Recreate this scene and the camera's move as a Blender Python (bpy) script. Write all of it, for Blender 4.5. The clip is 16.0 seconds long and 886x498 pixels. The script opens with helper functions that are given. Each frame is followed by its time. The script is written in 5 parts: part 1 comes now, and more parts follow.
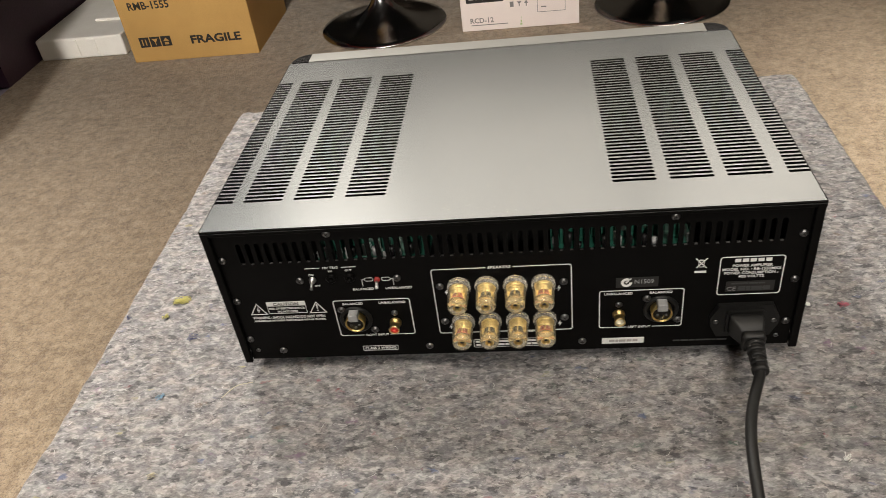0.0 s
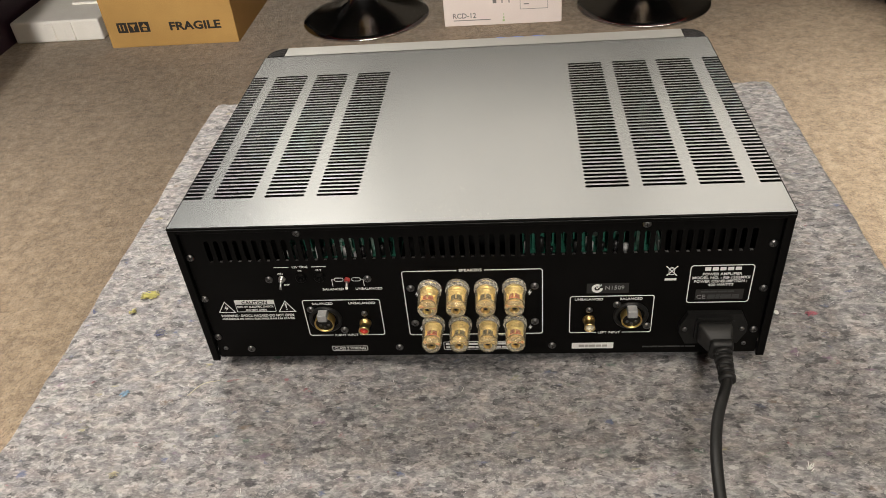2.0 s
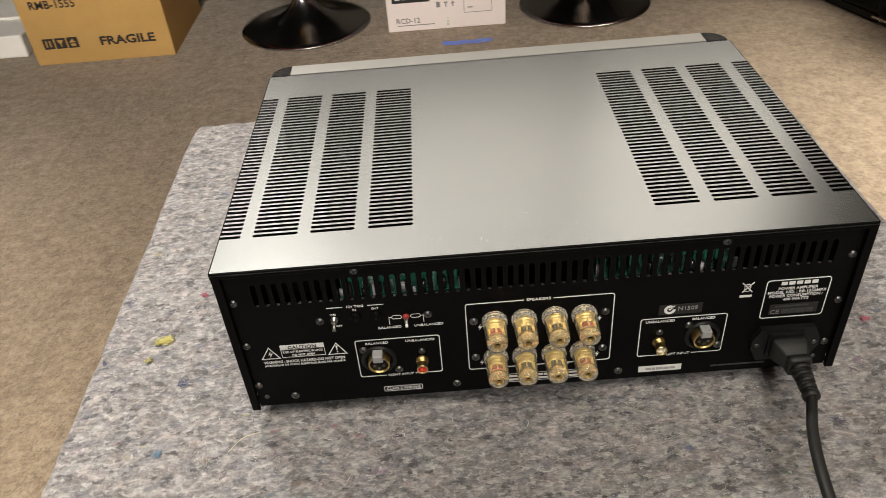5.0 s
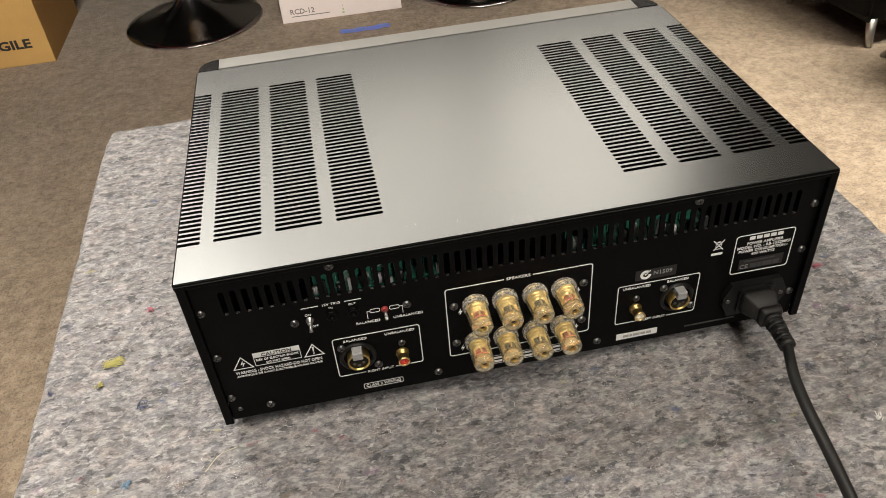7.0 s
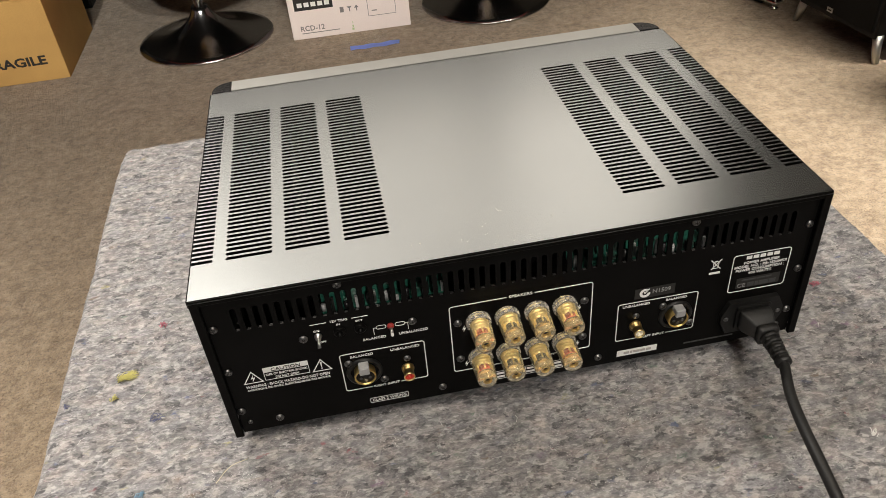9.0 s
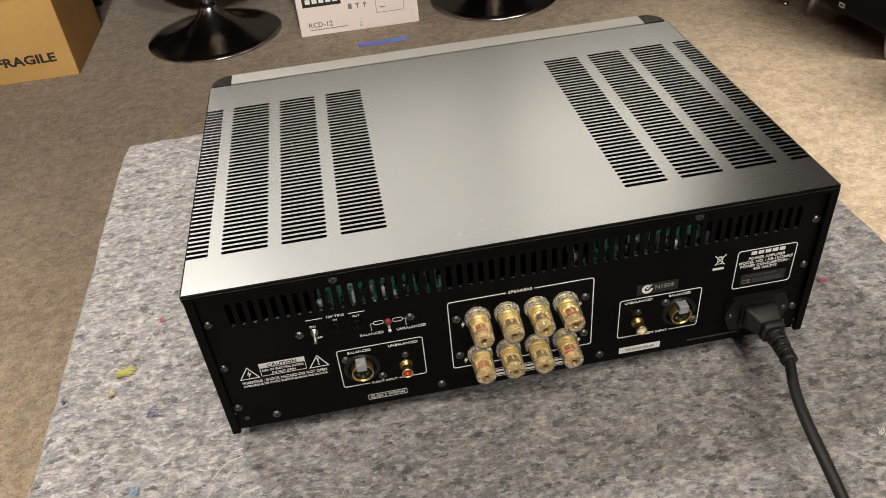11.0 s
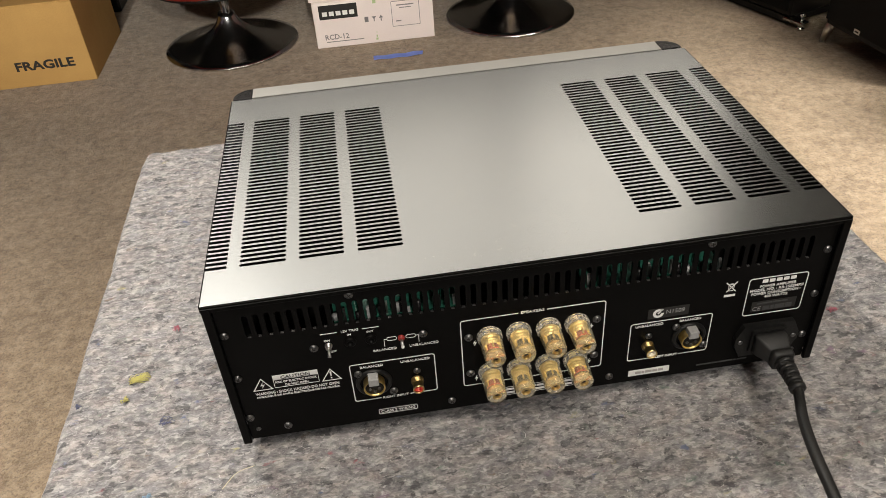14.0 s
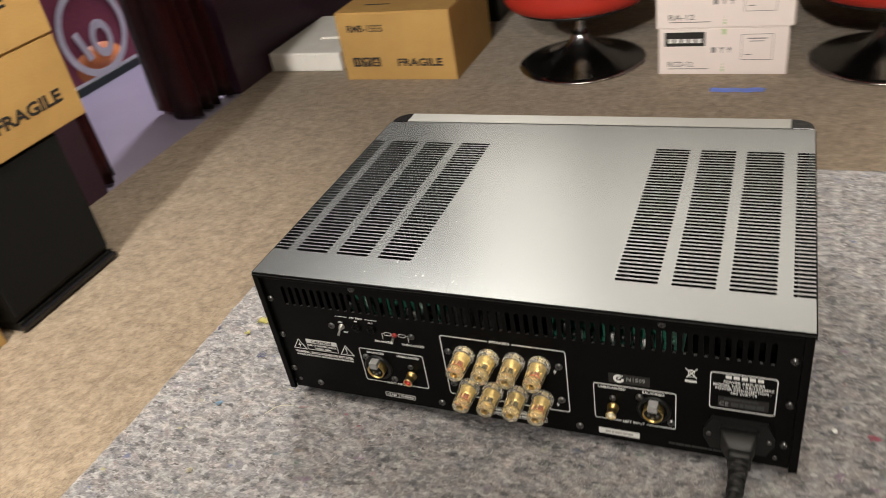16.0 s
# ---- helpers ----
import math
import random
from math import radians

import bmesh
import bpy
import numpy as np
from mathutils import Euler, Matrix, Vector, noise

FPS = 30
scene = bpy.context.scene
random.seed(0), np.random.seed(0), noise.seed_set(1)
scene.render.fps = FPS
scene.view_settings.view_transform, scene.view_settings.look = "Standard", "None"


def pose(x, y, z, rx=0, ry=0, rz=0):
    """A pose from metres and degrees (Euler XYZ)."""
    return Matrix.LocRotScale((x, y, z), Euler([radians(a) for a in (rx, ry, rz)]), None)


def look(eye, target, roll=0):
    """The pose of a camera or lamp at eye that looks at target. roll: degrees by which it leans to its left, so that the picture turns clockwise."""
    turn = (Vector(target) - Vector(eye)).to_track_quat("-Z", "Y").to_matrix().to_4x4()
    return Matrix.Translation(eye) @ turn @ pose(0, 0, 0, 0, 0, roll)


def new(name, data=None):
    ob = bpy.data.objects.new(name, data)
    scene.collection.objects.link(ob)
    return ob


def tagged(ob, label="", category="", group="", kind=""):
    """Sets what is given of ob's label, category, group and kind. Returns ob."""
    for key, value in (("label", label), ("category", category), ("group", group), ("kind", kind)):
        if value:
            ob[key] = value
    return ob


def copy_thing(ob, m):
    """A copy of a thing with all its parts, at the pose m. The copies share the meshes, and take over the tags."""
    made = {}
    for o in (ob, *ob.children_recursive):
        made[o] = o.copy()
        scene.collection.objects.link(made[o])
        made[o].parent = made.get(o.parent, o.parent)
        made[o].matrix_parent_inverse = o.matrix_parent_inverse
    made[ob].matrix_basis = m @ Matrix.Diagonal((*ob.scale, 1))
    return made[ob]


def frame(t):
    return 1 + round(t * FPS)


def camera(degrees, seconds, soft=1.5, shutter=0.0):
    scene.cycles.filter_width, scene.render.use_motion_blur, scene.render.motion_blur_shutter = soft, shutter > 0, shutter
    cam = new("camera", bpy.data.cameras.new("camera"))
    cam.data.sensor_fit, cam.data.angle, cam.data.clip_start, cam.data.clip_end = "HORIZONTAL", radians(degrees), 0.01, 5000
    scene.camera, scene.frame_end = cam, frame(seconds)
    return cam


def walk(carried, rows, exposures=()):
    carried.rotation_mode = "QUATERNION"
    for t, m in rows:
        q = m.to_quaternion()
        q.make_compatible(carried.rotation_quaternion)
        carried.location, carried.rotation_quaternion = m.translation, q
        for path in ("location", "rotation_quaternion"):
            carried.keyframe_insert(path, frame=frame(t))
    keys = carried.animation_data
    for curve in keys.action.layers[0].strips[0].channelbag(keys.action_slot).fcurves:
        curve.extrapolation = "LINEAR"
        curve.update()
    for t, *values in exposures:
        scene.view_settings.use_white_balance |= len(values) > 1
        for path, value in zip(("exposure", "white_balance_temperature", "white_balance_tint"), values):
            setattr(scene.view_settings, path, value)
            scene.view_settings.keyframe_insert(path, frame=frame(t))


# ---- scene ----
cam = camera(59.4, 16.0, soft=0.85, shutter=0.5)
LIFT = 0.68    # height of the pad's top over the carpet
PATH = [
    (0, (0.029, -0.44, 0.45), (-0.222, 1.143, -0.746), -8.1),
    (0.5, (0.045, -0.439, 0.45), (-0.194, 1.147, -0.745), -7.7),
    (1, (0.047, -0.44, 0.453), (-0.173, 1.146, -0.746), -7.0),
    (1.5, (0.04, -0.437, 0.453), (-0.167, 1.145, -0.754), -6.4),
    (2, (0.034, -0.433, 0.452), (-0.163, 1.144, -0.762), -5.7),
    (2.5, (0.036, -0.438, 0.448), (-0.158, 1.134, -0.773), -5.3),
    (3, (0.031, -0.439, 0.449), (-0.16, 1.132, -0.773), -5.0),
    (3.5, (0.029, -0.442, 0.448), (-0.156, 1.13, -0.775), -4.9),
    (4, (0.018, -0.434, 0.454), (-0.151, 1.148, -0.758), -5.0),
    (4.2, (0.003, -0.426, 0.455), (-0.156, 1.161, -0.75), -5.0),
    (6.3, (-0.107, -0.367, 0.441), (0.104, 1.17, -0.82), -4.9),
    (6.5, (-0.102, -0.369, 0.44), (0.112, 1.167, -0.823), -4.9),
    (7, (-0.103, -0.376, 0.443), (0.11, 1.16, -0.82), -5.0),
    (7.5, (-0.104, -0.383, 0.443), (0.108, 1.157, -0.816), -5.2),
    (8, (-0.098, -0.383, 0.446), (0.11, 1.162, -0.808), -5.3),
    (8.5, (-0.1, -0.383, 0.446), (0.101, 1.168, -0.8), -5.3),
    (9, (-0.101, -0.387, 0.456), (0.095, 1.174, -0.779), -5.3),
    (11.5, (-0.092, -0.383, 0.448), (0.073, 1.178, -0.792), -5.9),
    (12, (-0.096, -0.383, 0.449), (0.065, 1.176, -0.794), -5.9),
    (12.5, (-0.096, -0.384, 0.446), (0.061, 1.176, -0.795), -5.6),
    (13, (-0.098, -0.384, 0.452), (0.057, 1.183, -0.781), -5.2),
    (13.5, (-0.1, -0.387, 0.454), (0.058, 1.188, -0.768), -4.7),
    (14, (-0.098, -0.386, 0.457), (0.058, 1.198, -0.753), -4.4),
    (14.5, (-0.104, -0.385, 0.457), (0.02, 1.214, -0.737), -4.5),
    (14.7, (-0.109, -0.385, 0.463), (-0.018, 1.226, -0.718), -4.8),
    (14.9, (-0.103, -0.383, 0.464), (-0.062, 1.24, -0.704), -5.2),
    (15.1, (-0.067, -0.381, 0.459), (-0.164, 1.255, -0.687), -6.5),
    (15.3, (-0.005, -0.399, 0.471), (-0.263, 1.236, -0.652), -7.7),
    (15.5, (0.05, -0.431, 0.478), (-0.347, 1.186, -0.63), -8.3),
    (15.7, (0.115, -0.459, 0.487), (-0.448, 1.115, -0.611), -9.0),
    (15.9, (0.162, -0.445, 0.497), (-0.532, 1.081, -0.595), -9.9),
    (16, (0.179, -0.424, 0.491), (-0.577, 1.074, -0.595), -10.4),
]
walk(cam, [(t, pose(0, 0, LIFT) @ look(eye, target, roll)) for t, eye, target, roll in PATH])

# ---- world and lights ----
world = bpy.data.worlds.new("room_air")
scene.world = world
world.use_nodes = True
world.node_tree.nodes["Background"].inputs[0].default_value = (1.0, 0.86, 0.7, 1)
world.node_tree.nodes["Background"].inputs[1].default_value = 0.02


def lamp(name, at, target, watts, size, colour, spread=180.0, shape="DISK"):
    data = bpy.data.lights.new(name, "AREA")
    data.shape, data.size, data.energy, data.color, data.spread = shape, size, watts, colour, radians(spread)
    ob = new(name, data)
    ob.matrix_world = look(at, target)
    return ob


WARM = (1.0, 0.94, 0.855)
CEIL, HANG = 3.7, 2.72       # ceiling, and the height at which the spotlights hang
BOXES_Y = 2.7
BOXES = [  # unseen light boxes added to give the cover its bright reflection: x from, to, z from, to, watts
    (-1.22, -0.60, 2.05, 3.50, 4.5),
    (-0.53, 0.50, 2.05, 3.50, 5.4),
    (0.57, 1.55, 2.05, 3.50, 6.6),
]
FAR = 3.7
LAMPS = [  # hanging spotlights, unseen, added to brighten pad, carpet and cartons: place, where they are aimed, watts, beam
    ((-0.85, 1.35, 2.95), (-0.15, 0.00, 0.7), 3.8, 58),
    ((-1.28, -0.32, HANG), (-1.34, 0.06, 0), 19.0, 67),
    ((-0.55, 0.85, HANG), (-1.95, 1.10, 0.35), 3.4, 46),
    ((0.20, -3.20, 2.90), (0.10, 2.60, 0.40), 5.8, 27),
    ((-0.90, -3.20, 2.90), (-1.45, 2.60, 0.40), 7.2, 29),
]
for at, target, watts, beam in LAMPS:
    lamp("added_spot_lamp", at, target, watts, 0.2, WARM, beam)
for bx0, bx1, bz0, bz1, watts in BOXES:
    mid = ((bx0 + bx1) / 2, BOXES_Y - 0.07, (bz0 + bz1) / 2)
    box_lamp = lamp("added_box_lamp", mid, (mid[0], 0, mid[2]), watts, bx1 - bx0, (1.0, 0.91, 0.80), 180, "RECTANGLE")
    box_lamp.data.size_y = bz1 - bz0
PANELS = [  # square ceiling panels, unseen, added as soft fill: middle, side, where they face, watts, beam
    ((0.25, -0.95), 2.0, (0.22, -0.35, 0.7), 25.5, 95),
    ((1.95, 1.00), 1.2, (1.70, 1.05, 0), 60.0, 50),
]
for (px, py), side, target, watts, beam in PANELS:
    lamp("added_panel_lamp", (px, py, CEIL - 0.045), target, watts, side, WARM, beam, "SQUARE")
lamp("next_room_lamp", (-2.72, 3.7, 1.9), (-2.5, 1.9, 0), 45.0, 0.35, (0.92, 0.88, 1.0), 150)


# ---- materials ----
def material(name, colour=(0.5, 0.5, 0.5), rough=0.5, metal=0.0, **more):
    m = bpy.data.materials.new(name)
    m.use_nodes = True
    b = m.node_tree.nodes["Principled BSDF"]
    b.inputs["Base Color"].default_value = (*colour, 1)
    b.inputs["Roughness"].default_value = rough
    b.inputs["Metallic"].default_value = metal
    for key, value in more.items():
        b.inputs[key.replace("_", " ").title().replace("Ior", "IOR")].default_value = value
    return m


def add(m, kind, **values):
    n = m.node_tree.nodes.new(kind)
    for key, value in values.items():
        if key in ("operation", "data_type", "blend_type", "feature", "noise_dimensions", "wave_type", "bands_direction"):
            if key == "operation":
                n.operation = value
            elif key == "data_type":
                n.data_type = value
            elif key == "blend_type":
                n.blend_type = value
            elif key == "feature":
                n.feature = value
            elif key == "wave_type":
                n.wave_type = value
            elif key == "bands_direction":
                n.bands_direction = value
    return n


def link(m, a, b):
    m.node_tree.links.new(a, b)


def coords(m, scale=(1, 1, 1)):
    tex, mapping = add(m, "ShaderNodeTexCoord"), add(m, "ShaderNodeMapping")
    mapping.inputs["Scale"].default_value = scale
    link(m, tex.outputs["Object"], mapping.inputs["Vector"])
    return mapping.outputs["Vector"]


def noise_at(m, where, scale, detail=3.0, rough=0.55):
    n = add(m, "ShaderNodeTexNoise")
    n.inputs["Scale"].default_value, n.inputs["Detail"].default_value, n.inputs["Roughness"].default_value = scale, detail, rough
    link(m, where, n.inputs["Vector"])
    return n.outputs["Fac"]


def ramp(m, fac, stops, constant=False):
    n = add(m, "ShaderNodeValToRGB")
    e = n.color_ramp.elements
    while len(e) < len(stops):
        e.new(0.5)
    for k, (at, colour) in enumerate(stops):
        e[k].position, e[k].color = at, (*colour, 1)
    n.color_ramp.interpolation = "CONSTANT" if constant else "LINEAR"
    link(m, fac, n.inputs["Fac"])
    return n.outputs["Color"]


def mix(m, fac, a, b, how="MIX"):
    n = add(m, "ShaderNodeMix")
    n.data_type, n.blend_type = "RGBA", how
    for value, socket in ((fac, n.inputs[0]), (a, n.inputs[6]), (b, n.inputs[7])):
        if hasattr(value, "is_output"):
            link(m, value, socket)
        elif isinstance(value, tuple):
            socket.default_value = (*value, 1)
        else:
            socket.default_value = value
    return n.outputs[2]


def bump(m, height, strength, distance):
    n = add(m, "ShaderNodeBump")
    n.inputs["Strength"].default_value, n.inputs["Distance"].default_value = strength, distance
    link(m, height, n.inputs["Height"])
    link(m, n.outputs["Normal"], m.node_tree.nodes["Principled BSDF"].inputs["Normal"])


def paint(m, socket):
    link(m, socket, m.node_tree.nodes["Principled BSDF"].inputs["Base Color"])


def gloss(m, socket, low, high):
    n = add(m, "ShaderNodeMapRange")
    n.inputs["To Min"].default_value, n.inputs["To Max"].default_value = low, high
    link(m, socket, n.inputs["Value"])
    link(m, n.outputs["Result"], m.node_tree.nodes["Principled BSDF"].inputs["Roughness"])


def mottled(name, dark, light, scale, rough, fine=0.0, depth=0.001, metal=0.0, **more):
    """A paint or cloth with broad mottling and a fine grain."""
    m = material(name, light, rough, metal, **more)
    where = coords(m)
    broad, grain = noise_at(m, where, scale, 4), noise_at(m, where, fine or scale * 12, 2)
    c = ramp(m, broad, [(0.3, dark), (0.7, light)])
    paint(m, mix(m, 0.35, c, ramp(m, grain, [(0.35, dark), (0.65, light)])))
    bump(m, grain, 0.4, depth)
    gloss(m, broad, max(0.03, rough - 0.06), min(1.0, rough + 0.06))
    return m


def make_carpet():
    m = material("carpet_pile", (0.33, 0.25, 0.17), 0.95, sheen_weight=0.2)
    where = coords(m)
    blotch, trod, tuft, yarn = noise_at(m, where, 2.0, 5, 0.6), noise_at(m, where, 13, 3, 0.55), noise_at(m, where, 85, 4, 0.78), noise_at(m, where, 330, 2, 0.6)
    c = ramp(m, blotch, [(0.38, (0.21, 0.152, 0.095)), (0.62, (0.34, 0.252, 0.162))])
    c = mix(m, 0.62, c, ramp(m, trod, [(0.40, (0.12, 0.085, 0.051)), (0.48, (0.29, 0.214, 0.136)), (0.60, (0.43, 0.325, 0.213))]))
    c = mix(m, 0.46, c, ramp(m, tuft, [(0.38, (0.06, 0.040, 0.023)), (0.47, (0.30, 0.218, 0.138)), (0.62, (0.54, 0.41, 0.268))]))
    c = mix(m, 0.2, c, ramp(m, yarn, [(0.38, (0.08, 0.06, 0.04)), (0.62, (0.6, 0.47, 0.32))]))
    c = mix(m, 0.34, c, ramp(m, noise_at(m, where, 36, 5, 0.72), [(0.40, (0.13, 0.095, 0.06)), (0.5, (0.31, 0.232, 0.152)), (0.60, (0.52, 0.41, 0.285))]))
    # dark dots paint the shade in the gaps of the pile
    gap_shade = noise_at(m, where, 210, 2, 0.5)
    c = mix(m, ramp(m, gap_shade, [(0.32, (0.55, 0.55, 0.55)), (0.46, (0, 0, 0))]), c, (0.07, 0.048, 0.03))
    paint(m, mix(m, 1.0, c, (1.0, 1.01, 1.045), "MULTIPLY"))
    height = add(m, "ShaderNodeMath")
    height.operation = "ADD"
    link(m, tuft, height.inputs[0])
    link(m, trod, height.inputs[1])
    bump(m, height.outputs[0], 0.8, 0.009)
    return m


def make_felt():
    """Recycled felt: torn grey bits matted together in one direction, with odd bits of colour."""
    m = material("recycled_felt", (0.4, 0.4, 0.4), 0.97, sheen_weight=0.15)
    where = coords(m, (0.66, 1.0, 1.0))
    wobble = add(m, "ShaderNodeTexNoise")
    wobble.inputs["Scale"].default_value, wobble.inputs["Detail"].default_value = 70, 3
    link(m, where, wobble.inputs["Vector"])
    push = add(m, "ShaderNodeVectorMath")
    push.operation = "MULTIPLY_ADD"
    push.inputs[1].default_value = (0.005, 0.005, 0.0)
    link(m, wobble.outputs["Color"], push.inputs[0])
    link(m, where, push.inputs[2])
    fray = add(m, "ShaderNodeTexNoise")
    fray.inputs["Scale"].default_value, fray.inputs["Detail"].default_value = 420, 2
    link(m, where, fray.inputs["Vector"])
    tear = add(m, "ShaderNodeVectorMath")
    tear.operation = "MULTIPLY_ADD"
    tear.inputs[1].default_value = (0.0045, 0.0030, 0.0)
    link(m, fray.outputs["Color"], tear.inputs[0])
    link(m, push.outputs[0], tear.inputs[2])
    torn = tear.outputs[0]
    shred, bit, wide = noise_at(m, torn, 190, 5, 0.70), noise_at(m, torn, 560, 3, 0.68), noise_at(m, where, 22, 3)
    c = ramp(m, shred, [(0.37, (0.07, 0.068, 0.071)), (0.45, (0.215, 0.207, 0.208)), (0.53, (0.37, 0.355, 0.35)), (0.60, (0.78, 0.75, 0.725))])
    c = mix(m, 0.36, c, ramp(m, bit, [(0.36, (0.07, 0.068, 0.07)), (0.5, (0.31, 0.30, 0.295)), (0.63, (0.74, 0.71, 0.69))]))
    c = mix(m, 0.28, c, ramp(m, noise_at(m, torn, 85, 3, 0.6), [(0.40, (0.11, 0.106, 0.108)), (0.5, (0.30, 0.29, 0.285)), (0.60, (0.60, 0.575, 0.56))]))
    c = mix(m, 0.12, c, ramp(m, wide, [(0.38, (0.19, 0.185, 0.19)), (0.62, (0.50, 0.48, 0.465))]))
    lot = add(m, "ShaderNodeTexNoise")
    lot.inputs["Scale"].default_value, lot.inputs["Detail"].default_value = 95, 4
    link(m, torn, lot.inputs["Vector"])
    part_of = add(m, "ShaderNodeSeparateColor")
    link(m, lot.outputs["Color"], part_of.inputs[0])
    c = mix(m, 1.0, c, ramp(m, part_of.outputs[0], [(0.36, (0.97, 0.98, 1.02)), (0.5, (1.0, 0.995, 0.99)), (0.64, (1.05, 0.985, 0.975))]), "MULTIPLY")
    c = mix(m, 1.0, c, ramp(m, part_of.outputs[1], [(0.34, (0.98, 1.01, 0.97)), (0.5, (1.0, 1.0, 1.0)), (0.66, (1.01, 1.0, 0.95))]), "MULTIPLY")
    for seed, colour, at, size in ((3.1, (0.11, 0.15, 0.29), 0.645, 80), (7.7, (0.42, 0.13, 0.15), 0.675, 90), (12.3, (0.22, 0.16, 0.11), 0.65, 75), (17.9, (0.13, 0.25, 0.17), 0.67, 70),
                                   (23.0, (0.50, 0.45, 0.16), 0.685, 60), (31.0, (0.28, 0.17, 0.27), 0.66, 75), (41.0, (0.06, 0.06, 0.066), 0.575, 105), (47.0, (0.05, 0.048, 0.05), 0.60, 190), (53.0, (0.74, 0.715, 0.69), 0.60, 170), (59.0, (0.62, 0.60, 0.59), 0.62, 90)):
        shift = add(m, "ShaderNodeMapping")
        shift.inputs["Location"].default_value = (seed, seed * 0.7, 0)
        link(m, torn, shift.inputs["Vector"])
        fleck = noise_at(m, shift.outputs["Vector"], size, 4, 0.6)
        c = mix(m, ramp(m, fleck, [(at, (0, 0, 0)), (at + 0.07, (0.72, 0.72, 0.72))]), c, colour)
    thread = noise_at(m, coords(m, (0.35, 1.0, 1.0)), 420, 3, 0.6)
    c = mix(m, ramp(m, thread, [(0.60, (0, 0, 0)), (0.70, (0.45, 0.45, 0.45))]), c, (0.80, 0.77, 0.74))
    # patches of near-white specks paint the glints on the fibres
    glint, where_glint = noise_at(m, coords(m, (0.7, 1.0, 1.0)), 1100, 1, 0.5), noise_at(m, where, 30, 2)
    both = mix(m, 1.0, ramp(m, glint, [(0.66, (0, 0, 0)), (0.72, (1, 1, 1))]), ramp(m, where_glint, [(0.54, (0, 0, 0)), (0.64, (1, 1, 1))]), "MULTIPLY")
    c = mix(m, both, c, (0.80, 0.78, 0.75))
    paint(m, mix(m, 1.0, c, (0.785, 0.785, 0.81), "MULTIPLY"))
    height = add(m, "ShaderNodeMath")
    height.operation = "ADD"
    link(m, shred, height.inputs[0])
    link(m, bit, height.inputs[1])
    bump(m, height.outputs[0], 0.5, 0.0025)
    return m


def make_satin(name, colour, low, high, streak=False):
    m = material(name, colour, low, 1.0)
    where = coords(m, (1, 60, 1) if streak else (1, 1, 1))
    grain, smear = noise_at(m, where, 1400 if not streak else 40, 2, 0.6), noise_at(m, coords(m), 9, 4)
    paint(m, mix(m, 0.12, colour, ramp(m, grain if high > low else smear, [(0.3, tuple(0.7 * v for v in colour)), (0.7, tuple(min(1, 1.15 * v) for v in colour))])))
    if high > low:
        gloss(m, smear, low, high)
        bump(m, grain, 0.12, 0.0004)
    return m


def make_card(name, dark, light):
    m = material(name, light, 0.8)
    flute, fibre, stain = noise_at(m, coords(m, (1, 1, 1)), 240, 3), noise_at(m, coords(m, (40, 40, 260)), 3, 3), noise_at(m, coords(m), 5, 4)
    c = ramp(m, stain, [(0.3, dark), (0.7, light)])
    c = mix(m, 0.25, c, ramp(m, fibre, [(0.35, dark), (0.65, light)]))
    paint(m, mix(m, 0.2, c, ramp(m, flute, [(0.4, dark), (0.6, light)])))
    bump(m, fibre, 0.2, 0.0008)
    return m


def make_cloth(name, dark, light, scale, sheen=0.3):
    m = material(name, light, 0.85, sheen_weight=sheen, specular_ior_level=0.2)
    weave, wide = noise_at(m, coords(m, (1, 1, 0.25)), scale, 3), noise_at(m, coords(m), 4, 3)
    paint(m, mix(m, 0.5, ramp(m, wide, [(0.3, dark), (0.7, light)]), ramp(m, weave, [(0.35, dark), (0.65, light)])))
    bump(m, weave, 0.3, 0.001)
    return m


carpet = make_carpet()
felt = make_felt()
cover_metal = make_satin("satin_grey_metal", (0.488, 0.51, 0.517), 0.265, 0.265)
brushed = make_satin("brushed_aluminium", (0.62, 0.62, 0.595), 0.34, 0.42, True)
black_metal = mottled("black_powder_coat", (0.0024, 0.0023, 0.0022), (0.0042, 0.0040, 0.0038), 30, 0.30, 900, 0.0002, specular_ior_level=0.07)
black_plastic = mottled("black_plastic", (0.006, 0.006, 0.006), (0.011, 0.011, 0.0105), 40, 0.4, 500, 0.0003, specular_ior_level=0.3)
dark_gloss = mottled("dark_grey_gloss", (0.007, 0.0065, 0.007), (0.013, 0.012, 0.013), 20, 0.22, 300, 0.0002)
rubber = mottled("black_rubber", (0.009, 0.009, 0.009), (0.019, 0.0185, 0.018), 60, 0.55, 700, 0.0004)
print_white = material("white_print", (0.80, 0.80, 0.78), 0.6)
print_grey = material("grey_print", (0.20, 0.19, 0.19), 0.6)
print_dim = material("faint_print", (0.045, 0.045, 0.045), 0.6)
print_black = material("black_print", (0.015, 0.014, 0.013), 0.7)
gold = make_satin("gold_plate", (0.95, 0.72, 0.34), 0.26, 0.36)
ring_brass = make_satin("aged_brass", (0.86, 0.64, 0.26), 0.28, 0.40)
dark_brass = make_satin("dull_brass", (0.50, 0.36, 0.15), 0.3, 0.45)
steel = make_satin("nickel_steel", (0.62, 0.61, 0.59), 0.24, 0.34)
dark_edge = make_satin("dull_dark_edge", (0.07, 0.07, 0.07), 0.35, 0.45)
black_screw = make_satin("black_zinc_screw", (0.20, 0.20, 0.20), 0.3, 0.42)
chrome = material("polished_chrome", (0.78, 0.78, 0.78), 0.11, 1.0)
spun = material("polished_dark_chrome", (0.60, 0.60, 0.61), 0.17, 1.0)
